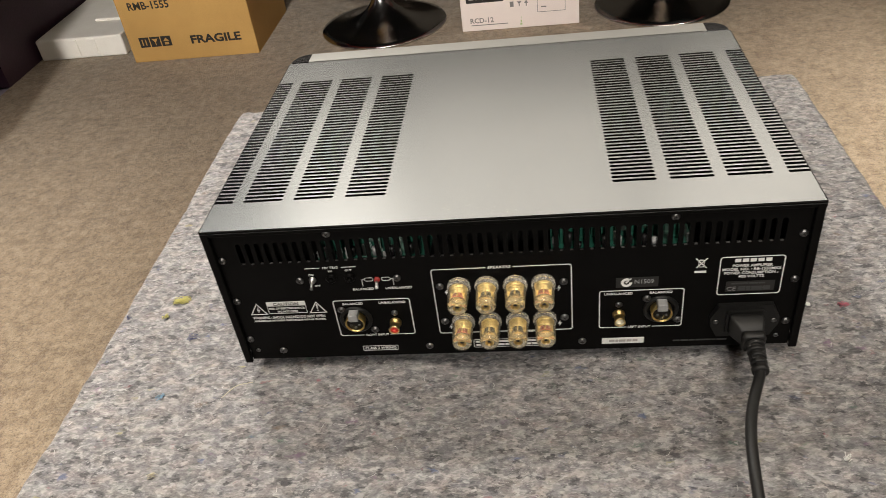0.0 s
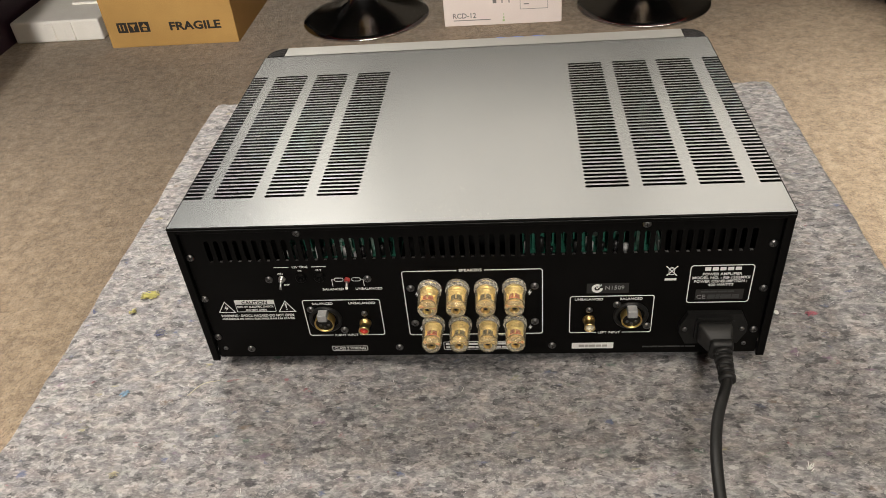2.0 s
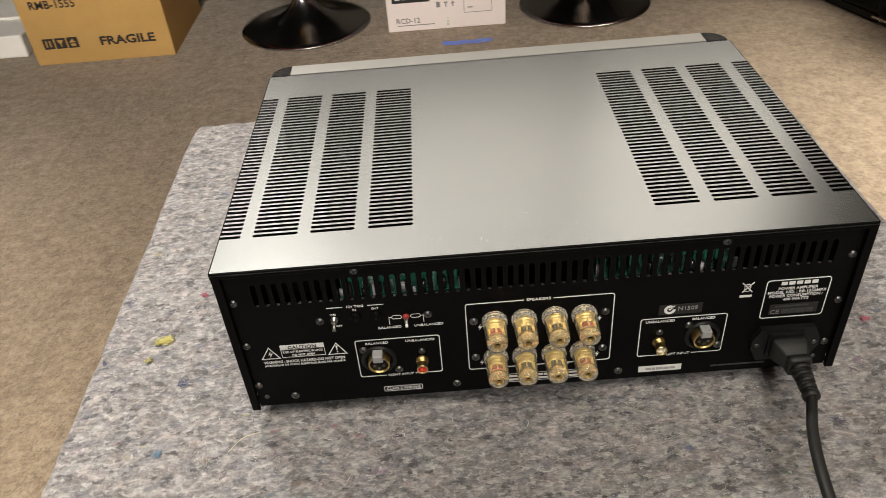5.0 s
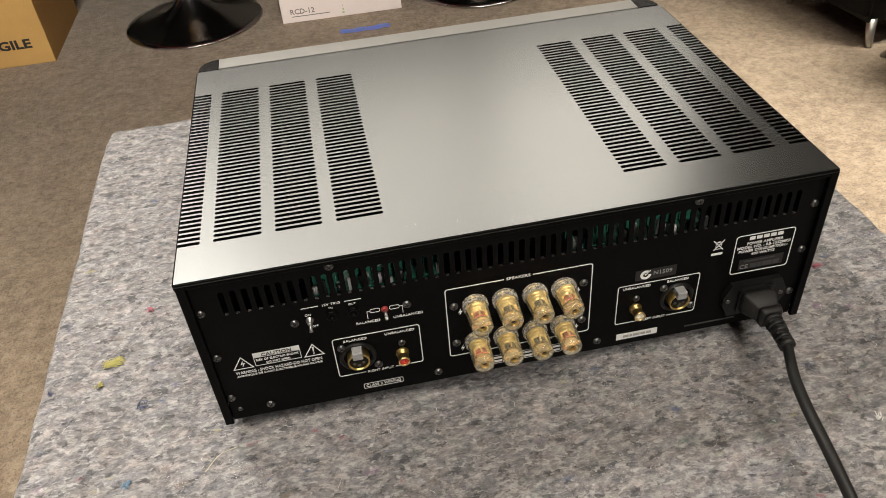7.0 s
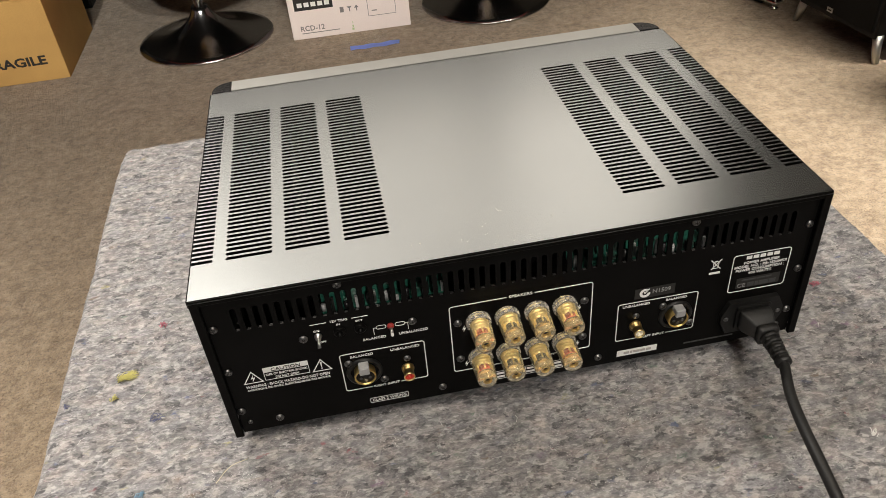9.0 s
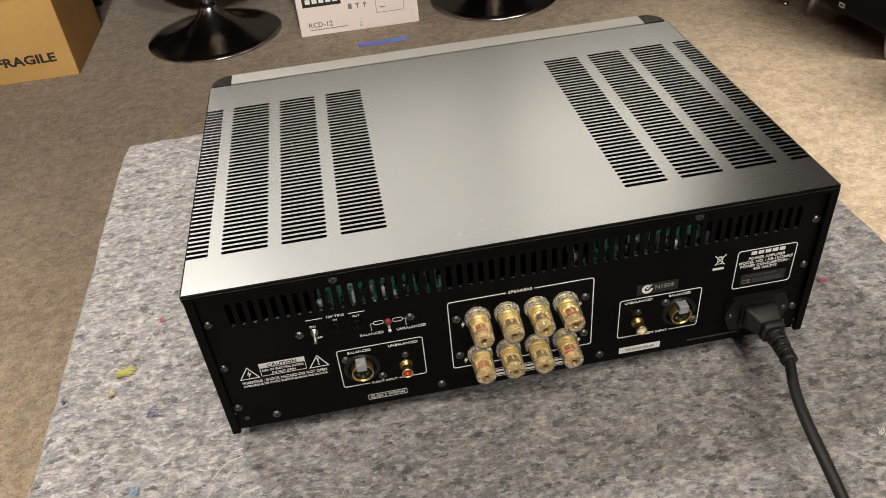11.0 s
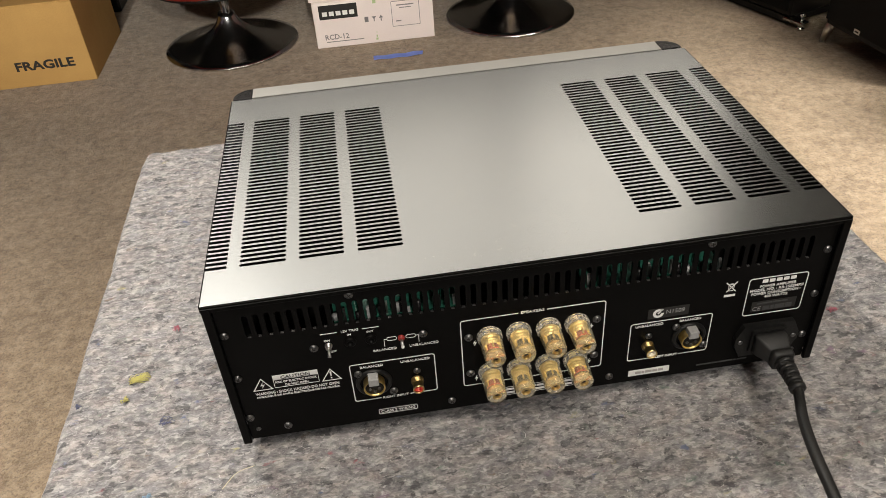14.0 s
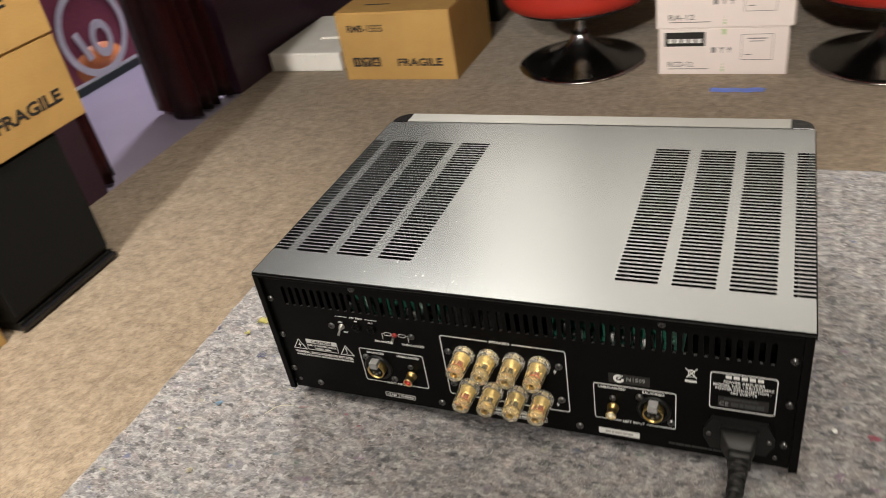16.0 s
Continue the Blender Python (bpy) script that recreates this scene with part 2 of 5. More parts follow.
clear = material("clear_acrylic", (1.0, 0.92, 0.72), 0.045, transmission_weight=0.925, ior=1.34)
frosted = material("clear_knurled_acrylic", (0.98, 0.94, 0.86), 0.06, transmission_weight=0.87, ior=1.42)
post_gold = make_satin("pale_gold_plate", (1.0, 0.83, 0.44), 0.38, 0.50)
tinted = material("pale_yellow_acrylic", (0.95, 0.77, 0.42), 0.12, transmission_weight=0.80, ior=1.25)
red_band = material("dull_red_plastic", (0.70, 0.16, 0.09), 0.45)
dark_band = material("dark_plastic_band", (0.10, 0.075, 0.03), 0.45)
dark_sleeve = material("dark_olive_sleeve", (0.055, 0.045, 0.02), 0.45)
brown_sleeve = material("red_brown_sleeve", (0.32, 0.07, 0.04), 0.4)
red_plastic = material("red_plastic", (0.65, 0.045, 0.025), 0.35)
ivory_plastic = material("ivory_plastic", (0.85, 0.78, 0.6), 0.4)
grey_plastic = mottled("grey_latch_plastic", (0.26, 0.26, 0.26), (0.36, 0.36, 0.36), 60, 0.4)
green_board = mottled("green_circuit_board", (0.006, 0.045, 0.030), (0.022, 0.140, 0.095), 160, 0.45, 600)
cardboard = make_card("brown_cardboard", (0.42, 0.245, 0.076), (0.59, 0.362, 0.117))
white_card = make_card("white_carton_board", (0.80, 0.71, 0.68), (0.90, 0.81, 0.785))
eps = mottled("white_polystyrene", (0.87, 0.84, 0.79), (0.95, 0.93, 0.88), 14, 0.85, 220, 0.002)
red_seat = mottled("red_upholstery", (0.34, 0.018, 0.010), (0.50, 0.030, 0.016), 6, 0.5, 400, 0.0008)
plum_wall = mottled("plum_wall_paint", (0.028, 0.011, 0.022), (0.052, 0.021, 0.042), 3, 0.5, 120, 0.001)
curtain_red = make_cloth("dark_red_velvet", (0.028, 0.004, 0.005), (0.105, 0.014, 0.015), 220)
dark_wall_paint = mottled("dark_brown_wall_paint", (0.045, 0.037, 0.027), (0.065, 0.054, 0.04), 2.5, 0.8, 90, 0.001)
ceiling_paint = mottled("dark_ceiling_paint", (0.025, 0.022, 0.02), (0.04, 0.035, 0.032), 3, 0.85, 90, 0.001)
lilac_floor = mottled("lilac_vinyl", (0.23, 0.205, 0.27), (0.31, 0.28, 0.355), 3, 0.35, 160, 0.0006)
green_skirting = mottled("dark_green_skirting", (0.012, 0.022, 0.016), (0.022, 0.036, 0.027), 8, 0.5)
poster_plum = mottled("poster_plum", (0.20, 0.035, 0.06), (0.30, 0.06, 0.09), 4, 0.5)
poster_orange = mottled("poster_orange", (0.45, 0.12, 0.03), (0.6, 0.2, 0.05), 5, 0.5)
poster_white = mottled("poster_white", (0.6, 0.6, 0.6), (0.78, 0.78, 0.78), 8, 0.5)
cabinet_black = mottled("black_wood_veneer", (0.004, 0.004, 0.004), (0.008, 0.0075, 0.007), 12, 0.4, 260, 0.0005, specular_ior_level=0.25)
grille_black = make_cloth("black_grille_cloth", (0.0015, 0.0015, 0.0013), (0.004, 0.004, 0.0035), 500, 0.05)
blue_tape = mottled("blue_masking_tape", (0.28, 0.42, 0.98), (0.36, 0.50, 1.0), 25, 0.6, 300)
green_tape = mottled("faded_green_marker", (0.35, 0.5, 0.22), (0.5, 0.62, 0.36), 60, 0.7)
yellow_wool = mottled("yellow_wool", (0.50, 0.46, 0.15), (0.68, 0.63, 0.24), 300, 0.9)
pink_wool = mottled("pink_wool", (0.42, 0.10, 0.15), (0.60, 0.22, 0.27), 300, 0.9)
blue_wool = mottled("blue_wool", (0.10, 0.11, 0.20), (0.17, 0.18, 0.30), 300, 0.9)
sky_wool = mottled("sky_blue_wool", (0.20, 0.36, 0.52), (0.30, 0.47, 0.62), 300, 0.9)
white_wool = material("white_fluff", (0.85, 0.85, 0.82), 0.9)
dust_grey = material("pale_dust", (0.92, 0.89, 0.80), 0.9)
straw_wool = material("straw_fibre", (0.6, 0.55, 0.4), 0.8)
table_wood = mottled("dark_table_laminate", (0.03, 0.025, 0.02), (0.05, 0.042, 0.035), 10, 0.5, 200)
# glow of the added ceiling panels, which also brightens the pad
lamp_glass = material("added_panel_diffuser", (0.9, 0.85, 0.75), 0.4, emission_strength=2.0)
box_glass = material("added_box_diffuser", (0.9, 0.88, 0.84), 0.4)
lamp_glass.node_tree.nodes["Principled BSDF"].inputs["Emission Color"].default_value = (1.0, 0.85, 0.65, 1)


# ---- mesh helpers ----
def part(name, bm, mat, parent=None, label="", kind=""):
    me = bpy.data.meshes.new(name)
    bm.normal_update()
    bm.to_mesh(me)
    bm.free()
    for m in mat if isinstance(mat, (list, tuple)) else [mat]:
        me.materials.append(m)
    ob = new(name, me)
    ob.parent = parent
    return tagged(ob, label, kind=kind)


def thing(name, label, category, at=(0, 0, 0), turn=0.0, group="", kind=""):
    ob = new(name)
    ob.empty_display_size = 0.05
    ob.matrix_world = pose(*at, 0, 0, turn)
    return tagged(ob, label, category, group, kind)


def box(bm, x0, x1, y0, y1, z0, z1, bevel=0.0, seg=2, mat=0):
    got = bmesh.ops.create_cube(bm, size=1.0)
    vs = got["verts"]
    for v in vs:
        v.co = Vector(((x0 + x1) / 2 + v.co.x * (x1 - x0), (y0 + y1) / 2 + v.co.y * (y1 - y0), (z0 + z1) / 2 + v.co.z * (z1 - z0)))
    fs = {f for v in vs for f in v.link_faces}
    for f in fs:
        f.material_index = mat
    if bevel:
        es = list({e for v in vs for e in v.link_edges})
        out = bmesh.ops.bevel(bm, geom=es, offset=bevel, segments=seg, affect="EDGES", profile=0.5)
        for f in out["faces"]:
            f.material_index = mat
    return bm


def boxed(*args, **more):
    return box(bmesh.new(), *args, **more)


def lathe(bm, profile, seg=24, m=None, mat=0, smooth=True, cap=True):
    """Turns a profile of (radius, height) round z, then moves it by m."""
    m = m or Matrix()
    rings = []
    for r, h in profile:
        if r <= 1e-6:
            rings.append([bm.verts.new(m @ Vector((0, 0, h)))])
        else:
            rings.append([bm.verts.new(m @ Vector((r * math.cos(2 * math.pi * k / seg), r * math.sin(2 * math.pi * k / seg), h))) for k in range(seg)])
    for a, b in zip(rings, rings[1:]):
        for k in range(seg):
            n = (k + 1) % seg
            loop = [a[k % len(a)], a[n % len(a)], b[n % len(b)], b[k % len(b)]]
            loop = list(dict.fromkeys(loop))
            if len(loop) > 2:
                f = bm.faces.new(loop)
                f.material_index, f.smooth = mat, smooth
    if cap:
        for ring, flip in ((rings[0], True), (rings[-1], False)):
            if len(ring) > 2:
                f = bm.faces.new(ring[::-1] if flip else ring)
                f.material_index = mat
    return bm


def tube(bm, points, r, seg=10, mat=0, radii=None):
    """A round cord along points."""
    pts = [Vector(p) for p in points]
    rings, side = [], Vector((1, 0, 0.01))
    for k, p in enumerate(pts):
        way = (pts[min(k + 1, len(pts) - 1)] - pts[max(k - 1, 0)]).normalized()
        side = (side - way * side.dot(way)).normalized()
        up, rr = way.cross(side), (radii[k] if radii else r)
        rings.append([bm.verts.new(p + rr * (math.cos(2 * math.pi * j / seg) * side + math.sin(2 * math.pi * j / seg) * up)) for j in range(seg)])
    for a, b in zip(rings, rings[1:]):
        for j in range(seg):
            f = bm.faces.new((a[j], a[(j + 1) % seg], b[(j + 1) % seg], b[j]))
            f.smooth, f.material_index = True, mat
    bm.faces.new(rings[0][::-1])
    bm.faces.new(rings[-1])
    return bm


def curve_points(points, steps=8):
    """A smooth line through a few points (Catmull-Rom)."""
    p = [Vector(q) for q in points]
    p = [2 * p[0] - p[1]] + p + [2 * p[-1] - p[-2]]
    out = []
    for k in range(1, len(p) - 2):
        for s in range(steps):
            t = s / steps
            out.append(0.5 * (2 * p[k] + (p[k + 1] - p[k - 1]) * t + (2 * p[k - 1] - 5 * p[k] + 4 * p[k + 1] - p[k + 2]) * t * t + (3 * p[k] - p[k - 1] - 3 * p[k + 1] + p[k + 2]) * t ** 3))
    return out + [p[-2]]


def prism(bm, outline, y0, y1, mat=0):
    """Extrudes an outline of (x, z), counter-clockwise as seen from -y, from y0 back to y1."""
    a = [bm.verts.new((x, y0, z)) for x, z in outline]
    b = [bm.verts.new((x, y1, z)) for x, z in outline]
    fs = [bm.faces.new(a), bm.faces.new(b[::-1])]
    for k in range(len(a)):
        n = (k + 1) % len(a)
        fs.append(bm.faces.new((a[n], a[k], b[k], b[n])))
    for f in fs:
        f.material_index = mat
    return bm


def lettering(text, x, z, width, height, mat, parent, at=None, name="lettering", bold=0.006, depth=0.0003):
    """Raised print, its middle at (x, z) of a face that looks to -y; at: another pose of the face."""
    data = bpy.data.curves.new("type", "FONT")
    data.body, data.extrude, data.offset, data.resolution_u = text, 0.02, bold, 2
    holder = new("type", data)
    me = bpy.data.meshes.new_from_object(holder.evaluated_get(bpy.context.evaluated_depsgraph_get()))
    bpy.data.objects.remove(holder)
    co = np.array([v.co[:] for v in me.vertices])
    low, high = co.min(0), co.max(0)
    face = (at or Matrix()) @ Matrix.Translation((x, 0, z)) @ pose(0, 0, 0, 90)
    fit = Matrix.Diagonal((width / (high[0] - low[0]), height / (high[1] - low[1]), depth / (high[2] - low[2]), 1))
    me.transform(face @ fit @ Matrix.Translation(-Vector(((low[0] + high[0]) / 2, (low[1] + high[1]) / 2, low[2]))))
    me.materials.clear()
    me.materials.append(mat)
    me.name = name
    ob = new(name, me)
    ob.parent = parent
    return ob


def bars(x0, x1, z, height, mat, parent, at=None, gaps=(), name="print_bar", proud=0.0003, clear_by=0.0003):
    """A line of print too small to read: short bars between the gaps, given as shares of the width."""
    bm, edges = bmesh.new(), [0.0, *gaps, 1.0]
    for a, b in zip(edges, edges[1:]):
        box(bm, x0 + (x1 - x0) * a + clear_by, x0 + (x1 - x0) * b - clear_by, -proud, 0.0, z - height / 2, z + height / 2)
    if at:
        bm.transform(at)
    return part(name, bm, mat, parent)


def rounded(x0, x1, z0, z1, r, n=5):
    out = []
    for cx, cz, a in ((x1 - r, z1 - r, 0), (x0 + r, z1 - r, 90), (x0 + r, z0 + r, 180), (x1 - r, z0 + r, 270)):
        out += [(cx + r * math.cos(radians(a + 90 * k / n)), cz + r * math.sin(radians(a + 90 * k / n))) for k in range(n + 1)]
    return out


def outline_frame(x0, x1, z0, z1, r, w, mat, parent, gap=None, name="printed_frame", proud=0.0002):
    """A printed rounded frame; gap: a break (low x, high x, 'top' or 'bottom') for its caption."""
    bm, outer, inner = bmesh.new(), rounded(x0, x1, z0, z1, r), rounded(x0 + w, x1 - w, z0 + w, z1 - w, r - w)
    extra = []
    for k in range(len(outer)):
        n = (k + 1) % len(outer)
        a, b, c, d = outer[k], outer[n], inner[n], inner[k]
        if gap and abs(a[1] - b[1]) < 1e-6 and abs(a[0] - b[0]) > 0.01 and (gap[2] == "top") == (a[1] > (z0 + z1) / 2):
            lo, hi = sorted((a[0], b[0]))
            zz = (min(a[1], d[1]), max(a[1], d[1]))
            extra += [(lo, gap[0], zz), (gap[1], hi, zz)]
            continue
        v = [bm.verts.new((p[0], -proud, p[1])) for p in (a, b, c, d)]
        w2 = [bm.verts.new((p[0], 0.0, p[1])) for p in (a, b, c, d)]
        bm.faces.new(v)
        bm.faces.new((v[1], v[0], w2[0], w2[1]))
        bm.faces.new((v[3], v[2], w2[2], w2[3]))
    for lo, hi, zz in extra:
        box(bm, lo, hi, -proud, 0, *zz)
    return part(name, bm, mat, parent)


def shade_smooth(ob):
    for p in ob.data.polygons:
        p.use_smooth = True
    return ob


# ---- setting ----
WX, RIGHT, NEAR = -2.01, 3.4, -3.6


def structure(name, bm, mat, label, category):
    return tagged(part(name, bm, mat), label, category, kind="structure")


bm = bmesh.new()
box(bm, WX, RIGHT, NEAR, FAR, -0.06, 0.0)
structure("floor", bm, carpet, "trodden tan-brown cut pile carpet with darker blotches", "carpet")
structure("floor_next_room", boxed(-3.4, WX, 0.2, 4.2, -0.06, -0.006), lilac_floor, "smooth lilac vinyl floor beyond the doorway", "floor")
structure("wall_west", boxed(WX - 0.1, WX, 2.24, FAR, 0, CEIL), plum_wall, "dark plum painted wall beside the curtained doorway", "wall")
structure("wall_west_near", boxed(WX - 0.1, WX, NEAR, 1.36, 0, CEIL), plum_wall, "dark plum painted wall behind the loudspeaker", "wall")
structure("wall_over_doorway", boxed(WX - 0.1, WX, 1.36, 2.24, 2.15, CEIL), plum_wall, "dark plum painted wall above the doorway", "wall")
structure("wall_north", boxed(WX - 0.1, RIGHT, FAR, FAR + 0.1, 0, CEIL), dark_wall_paint, "dark brown painted wall behind the chairs", "wall")
structure("wall_east", boxed(RIGHT, RIGHT + 0.1, NEAR, FAR, 0, CEIL), dark_wall_paint, "dark brown painted wall behind the loudspeakers", "wall")
structure("wall_south", boxed(WX - 0.1, RIGHT, NEAR - 0.1, NEAR, 0, CEIL), dark_wall_paint, "plain dark brown painted wall", "wall")
structure("ceiling", boxed(WX - 0.1, RIGHT, NEAR, FAR, CEIL, CEIL + 0.1), ceiling_paint, "matt dark painted ceiling", "ceiling")
structure("wall_next_room", boxed(-3.03, -2.93, 0.2, 4.2, 0.03, CEIL), poster_white, "pale wall of the next room", "wall")
structure("wall_next_room_south", boxed(-3.4, WX - 0.1, 0.1, 0.2, 0, CEIL), poster_white, "pale end wall of the next room", "wall")
structure("wall_next_room_north", boxed(-3.4, WX - 0.1, 4.2, 4.3, 0, CEIL), poster_white, "pale end wall of the next room", "wall")
structure("ceiling_next_room", boxed(-3.4, WX - 0.1, 0.2, 4.2, CEIL, CEIL + 0.1), ceiling_paint, "dark ceiling of the next room", "ceiling")
structure("baseboard", boxed(-2.95, -2.915, 0.2, 4.2, -0.006, 0.035, bevel=0.004), green_skirting, "low dark green skirting under a poster", "skirting")

# spotlights on rods, ceiling panels and light boxes, all added and out of view
for at, target, watts, beam in LAMPS:
    light = thing("added_spotlight", "added black cylindrical spotlight hanging unseen from the ceiling", "ceiling light", at, group="hanging spotlights")
    aim = look((0, 0, 0), Vector(target) - Vector(at)) @ pose(0, 0, 0, 180)
    part("housing", lathe(bmesh.new(), [(0.112, 0.012), (0.118, 0.012), (0.118, -0.16), (0.09, -0.20), (0.0, -0.20), (0.0, -0.19), (0.085, -0.19), (0.112, -0.155), (0.112, 0.012)], 28, aim, cap=False), black_metal, light)
    part("rod", tube(bmesh.new(), [(0, 0, 0.15), (0, 0, CEIL - at[2])], 0.010, 10), black_metal, light)
for (px, py), side, target, watts, beam in PANELS:
    panel_light = thing("added_light_panel", "added square white light panel, unseen on the ceiling", "ceiling light", (px, py, CEIL), group="ceiling light panels")
    part("diffuser", boxed(-side / 2, side / 2, -side / 2, side / 2, -0.025, -0.015), lamp_glass, panel_light)
    for a in range(4):
        bm = boxed(-side / 2 - 0.03, side / 2 + 0.001, -side / 2 - 0.03, -side / 2 - 0.001, -0.03, 0.0, bevel=0.003)
        bm.transform(pose(0, 0, 0, 0, 0, 90 * a))
        part("frame_rail", bm, black_plastic, panel_light)
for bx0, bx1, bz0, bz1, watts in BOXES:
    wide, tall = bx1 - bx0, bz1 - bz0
    unseen_box = thing("added_light_box", "added white light box with a black frame hanging unseen from the ceiling", "light box", ((bx0 + bx1) / 2, BOXES_Y, bz0), group="light boxes")
    part("diffuser", boxed(-wide / 2, wide / 2, -0.055, -0.045, 0, tall), box_glass, unseen_box)
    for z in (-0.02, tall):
        part("frame_rail", boxed(-wide / 2 - 0.02, wide / 2 + 0.02, -0.065, 0, z, z + 0.02, bevel=0.003), black_plastic, unseen_box)
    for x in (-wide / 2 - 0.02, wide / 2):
        part("frame_end", boxed(x, x + 0.02, -0.064, 0, 0.0005, tall - 0.0005, bevel=0.003), black_plastic, unseen_box)
    part("back_panel", boxed(-wide / 2, wide / 2, -0.012, -0.002, 0.001, tall - 0.001), black_plastic, unseen_box)
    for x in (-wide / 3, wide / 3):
        part("rod", tube(bmesh.new(), [(x, -0.03, tall + 0.02), (x, -0.03, CEIL - bz0)], 0.008, 10), black_metal, unseen_box)

# poster on the far wall
poster = thing("poster", "plum and orange poster with a white ring on a pale wall", "poster", (-2.93, 2.36, 0.035))
part("sheet", boxed(-0.0, 0.006, -0.9, 0.75, 0.0, 1.3), poster_plum, poster)


def ring_flat(bm, cy, cz, r0, r1, x, squash=1.0, seg=40):
    a = [[bm.verts.new((xx, cy + r * math.cos(2 * math.pi * k / seg) * squash, cz + r * math.sin(2 * math.pi * k / seg))) for k in range(seg)] for r, xx in ((r0, x), (r1, x), (r1, x - 0.003), (r0, x - 0.003))]
    for p, q in ((0, 1), (1, 2), (2, 3), (3, 0)):
        for k in range(seg):
            n = (k + 1) % seg
            bm.faces.new((a[p][k], a[p][n], a[q][n], a[q][k]))
    return bm


part("lower_border", boxed(0.0065, 0.009, -0.9, 0.75, 0.0, 0.014), poster_white, poster, "white lower border")
part("ring", ring_flat(bmesh.new(), 0.05, 0.215, 0.185, 0.220, 0.0105), poster_white, poster, "white printed ring")
part("small_ring", ring_flat(bmesh.new(), 0.085, 0.165, 0.05, 0.092, 0.0105, 0.75), poster_white, poster, "white printed loop")
bm = boxed(0.007, 0.0105, -0.06, -0.025, 0.09, 0.24)
bmesh.ops.rotate(bm, cent=(0, -0.04, 0.16), matrix=Matrix.Rotation(radians(18), 3, "X"), verts=bm.verts)
part("stroke", bm, poster_white, poster, "white printed stroke")
bm = lathe(bmesh.new(), [(0.0, 0.0), (0.16, 0.0), (0.16, 0.002), (0.0, 0.002)], 32, pose(0.0065, 0.02, 0.1, 0, 90), cap=False)
bmesh.ops.scale(bm, vec=(1, 1, 0.6), verts=bm.verts)
part("orange_patch", bm, poster_orange, poster, "orange printed patch")


def curtain(y0, y1, folds, depth, x, label):
    bm, n, rows = bmesh.new(), folds * 10, 24
    rnd = random.Random(int(y0 * 100))
    phase = [rnd.uniform(-0.4, 0.4) for _ in range(folds + 1)]
    grid = []
    for j in range(rows + 1):
        z = 0.012 + 2.2 * j / rows
        row = []
        for k in range(n + 1):
            u = k / n
            bend = phase[int(u * folds)] * math.sin(3 * z + 5 * u)
            row.append(bm.verts.new((x + depth * math.sin(2 * math.pi * folds * u + bend) * (0.75 + 0.25 * math.cos(2 * z)), y0 + (y1 - y0) * u + 0.012 * math.sin(9 * u + 2 * z), z)))
        grid.append(row)
    for j in range(rows):
        for k in range(n):
            bm.faces.new((grid[j][k], grid[j][k + 1], grid[j + 1][k + 1], grid[j + 1][k])).smooth = True
    bmesh.ops.solidify(bm, geom=bm.faces[:], thickness=0.006)
    holder = thing("curtain", label, "curtain", (0, 0, 0), group="doorway curtains")
    part("drape", bm, curtain_red, holder)
    part("rail", tube(bmesh.new(), [(x, y0 - 0.02, 2.22), (x, y1 + 0.02, 2.22)], 0.012), black_plastic, holder)
    return holder


curtain(1.96, 2.235, 4, 0.145, -2.165, "dark red velvet curtain gathered beside the doorway")
curtain(1.25, 1.455, 3, 0.045, -2.065, "dark red velvet curtain drawn back at the doorway")

# ---- table and felt pad ----
PX0, PX1, PY0, PY1 = -0.366, 0.352, -0.34, 0.487
table = thing("low_table", "plain dark table hidden under a felt pad", "table", (0, 0.07, 0))
part("tabletop", boxed(PX0 + 0.02, PX1 - 0.02, PY0 - 0.05, PY1 - 0.10, LIFT - 0.042, LIFT - 0.012, bevel=0.003), table_wood, table)
for sx in (PX0 + 0.05, PX1 - 0.09):
    for sy in (PY0 - 0.02, PY1 - 0.15):
        part("leg", boxed(sx, sx + 0.04, sy, sy + 0.04, 0, LIFT - 0.042, bevel=0.003), table_wood, table)

pad = thing("felt_pad", "grey recycled felt pad with coloured flecks on a table", "felt pad", (0, 0, LIFT - 0.012))
NXP, NYP = 190, 215
bm = bmesh.new()
rnd = random.Random(5)
sheets = []
for side in (1, 0):
    rows = []
    for j in range(NYP + 1):
        row = []
        for k in range(NXP + 1):
            u, v = k / NXP, j / NYP
            x, y = PX0 + (PX1 - PX0) * u, PY0 + (PY1 - PY0) * v
            edge = min(x - PX0, PX1 - x, y - PY0, PY1 - y)
            wave = 0.0035 * noise.noise((x * 9, y * 9, 1.7)) + 0.0016 * noise.noise((x * 45, y * 45, 4.2))
            fade = max(0.0, 1 - edge / 0.03)
            x += wave * fade * (1 if u > 0.5 else -1)
            y += wave * fade
            cx, cy = min(x - PX0, PX1 - x), min(y - PY0, PY1 - y)
            if cx < 0.022 and cy < 0.022:
                d = math.hypot(0.022 - cx, 0.022 - cy)
                pull = max(0.0, d - 0.022)
                if d > 1e-6:
                    x += pull * (0.022 - cx) / d * (1 if u < 0.5 else -1)
                    y += pull * (0.022 - cy) / d * (1 if v < 0.5 else -1)
            z = 0.0
            if side:
                under = abs(x) < 0.225 and -0.01 < y < 0.32
                lump = 0.0010 * noise.noise((x * 70, y * 70, 0.3)) + 0.0008 * noise.noise((x * 190, y * 190, 7.0))
                z = 0.0118 + (lump * 0.3 - 0.0006 if under else lump - 0.0004) - 0.005 * max(0.0, 1 - edge / 0.006) ** 2
            row.append(bm.verts.new((x, y, z)))
        rows.append(row)
    sheets.append(rows)
top_sheet, low_sheet = sheets
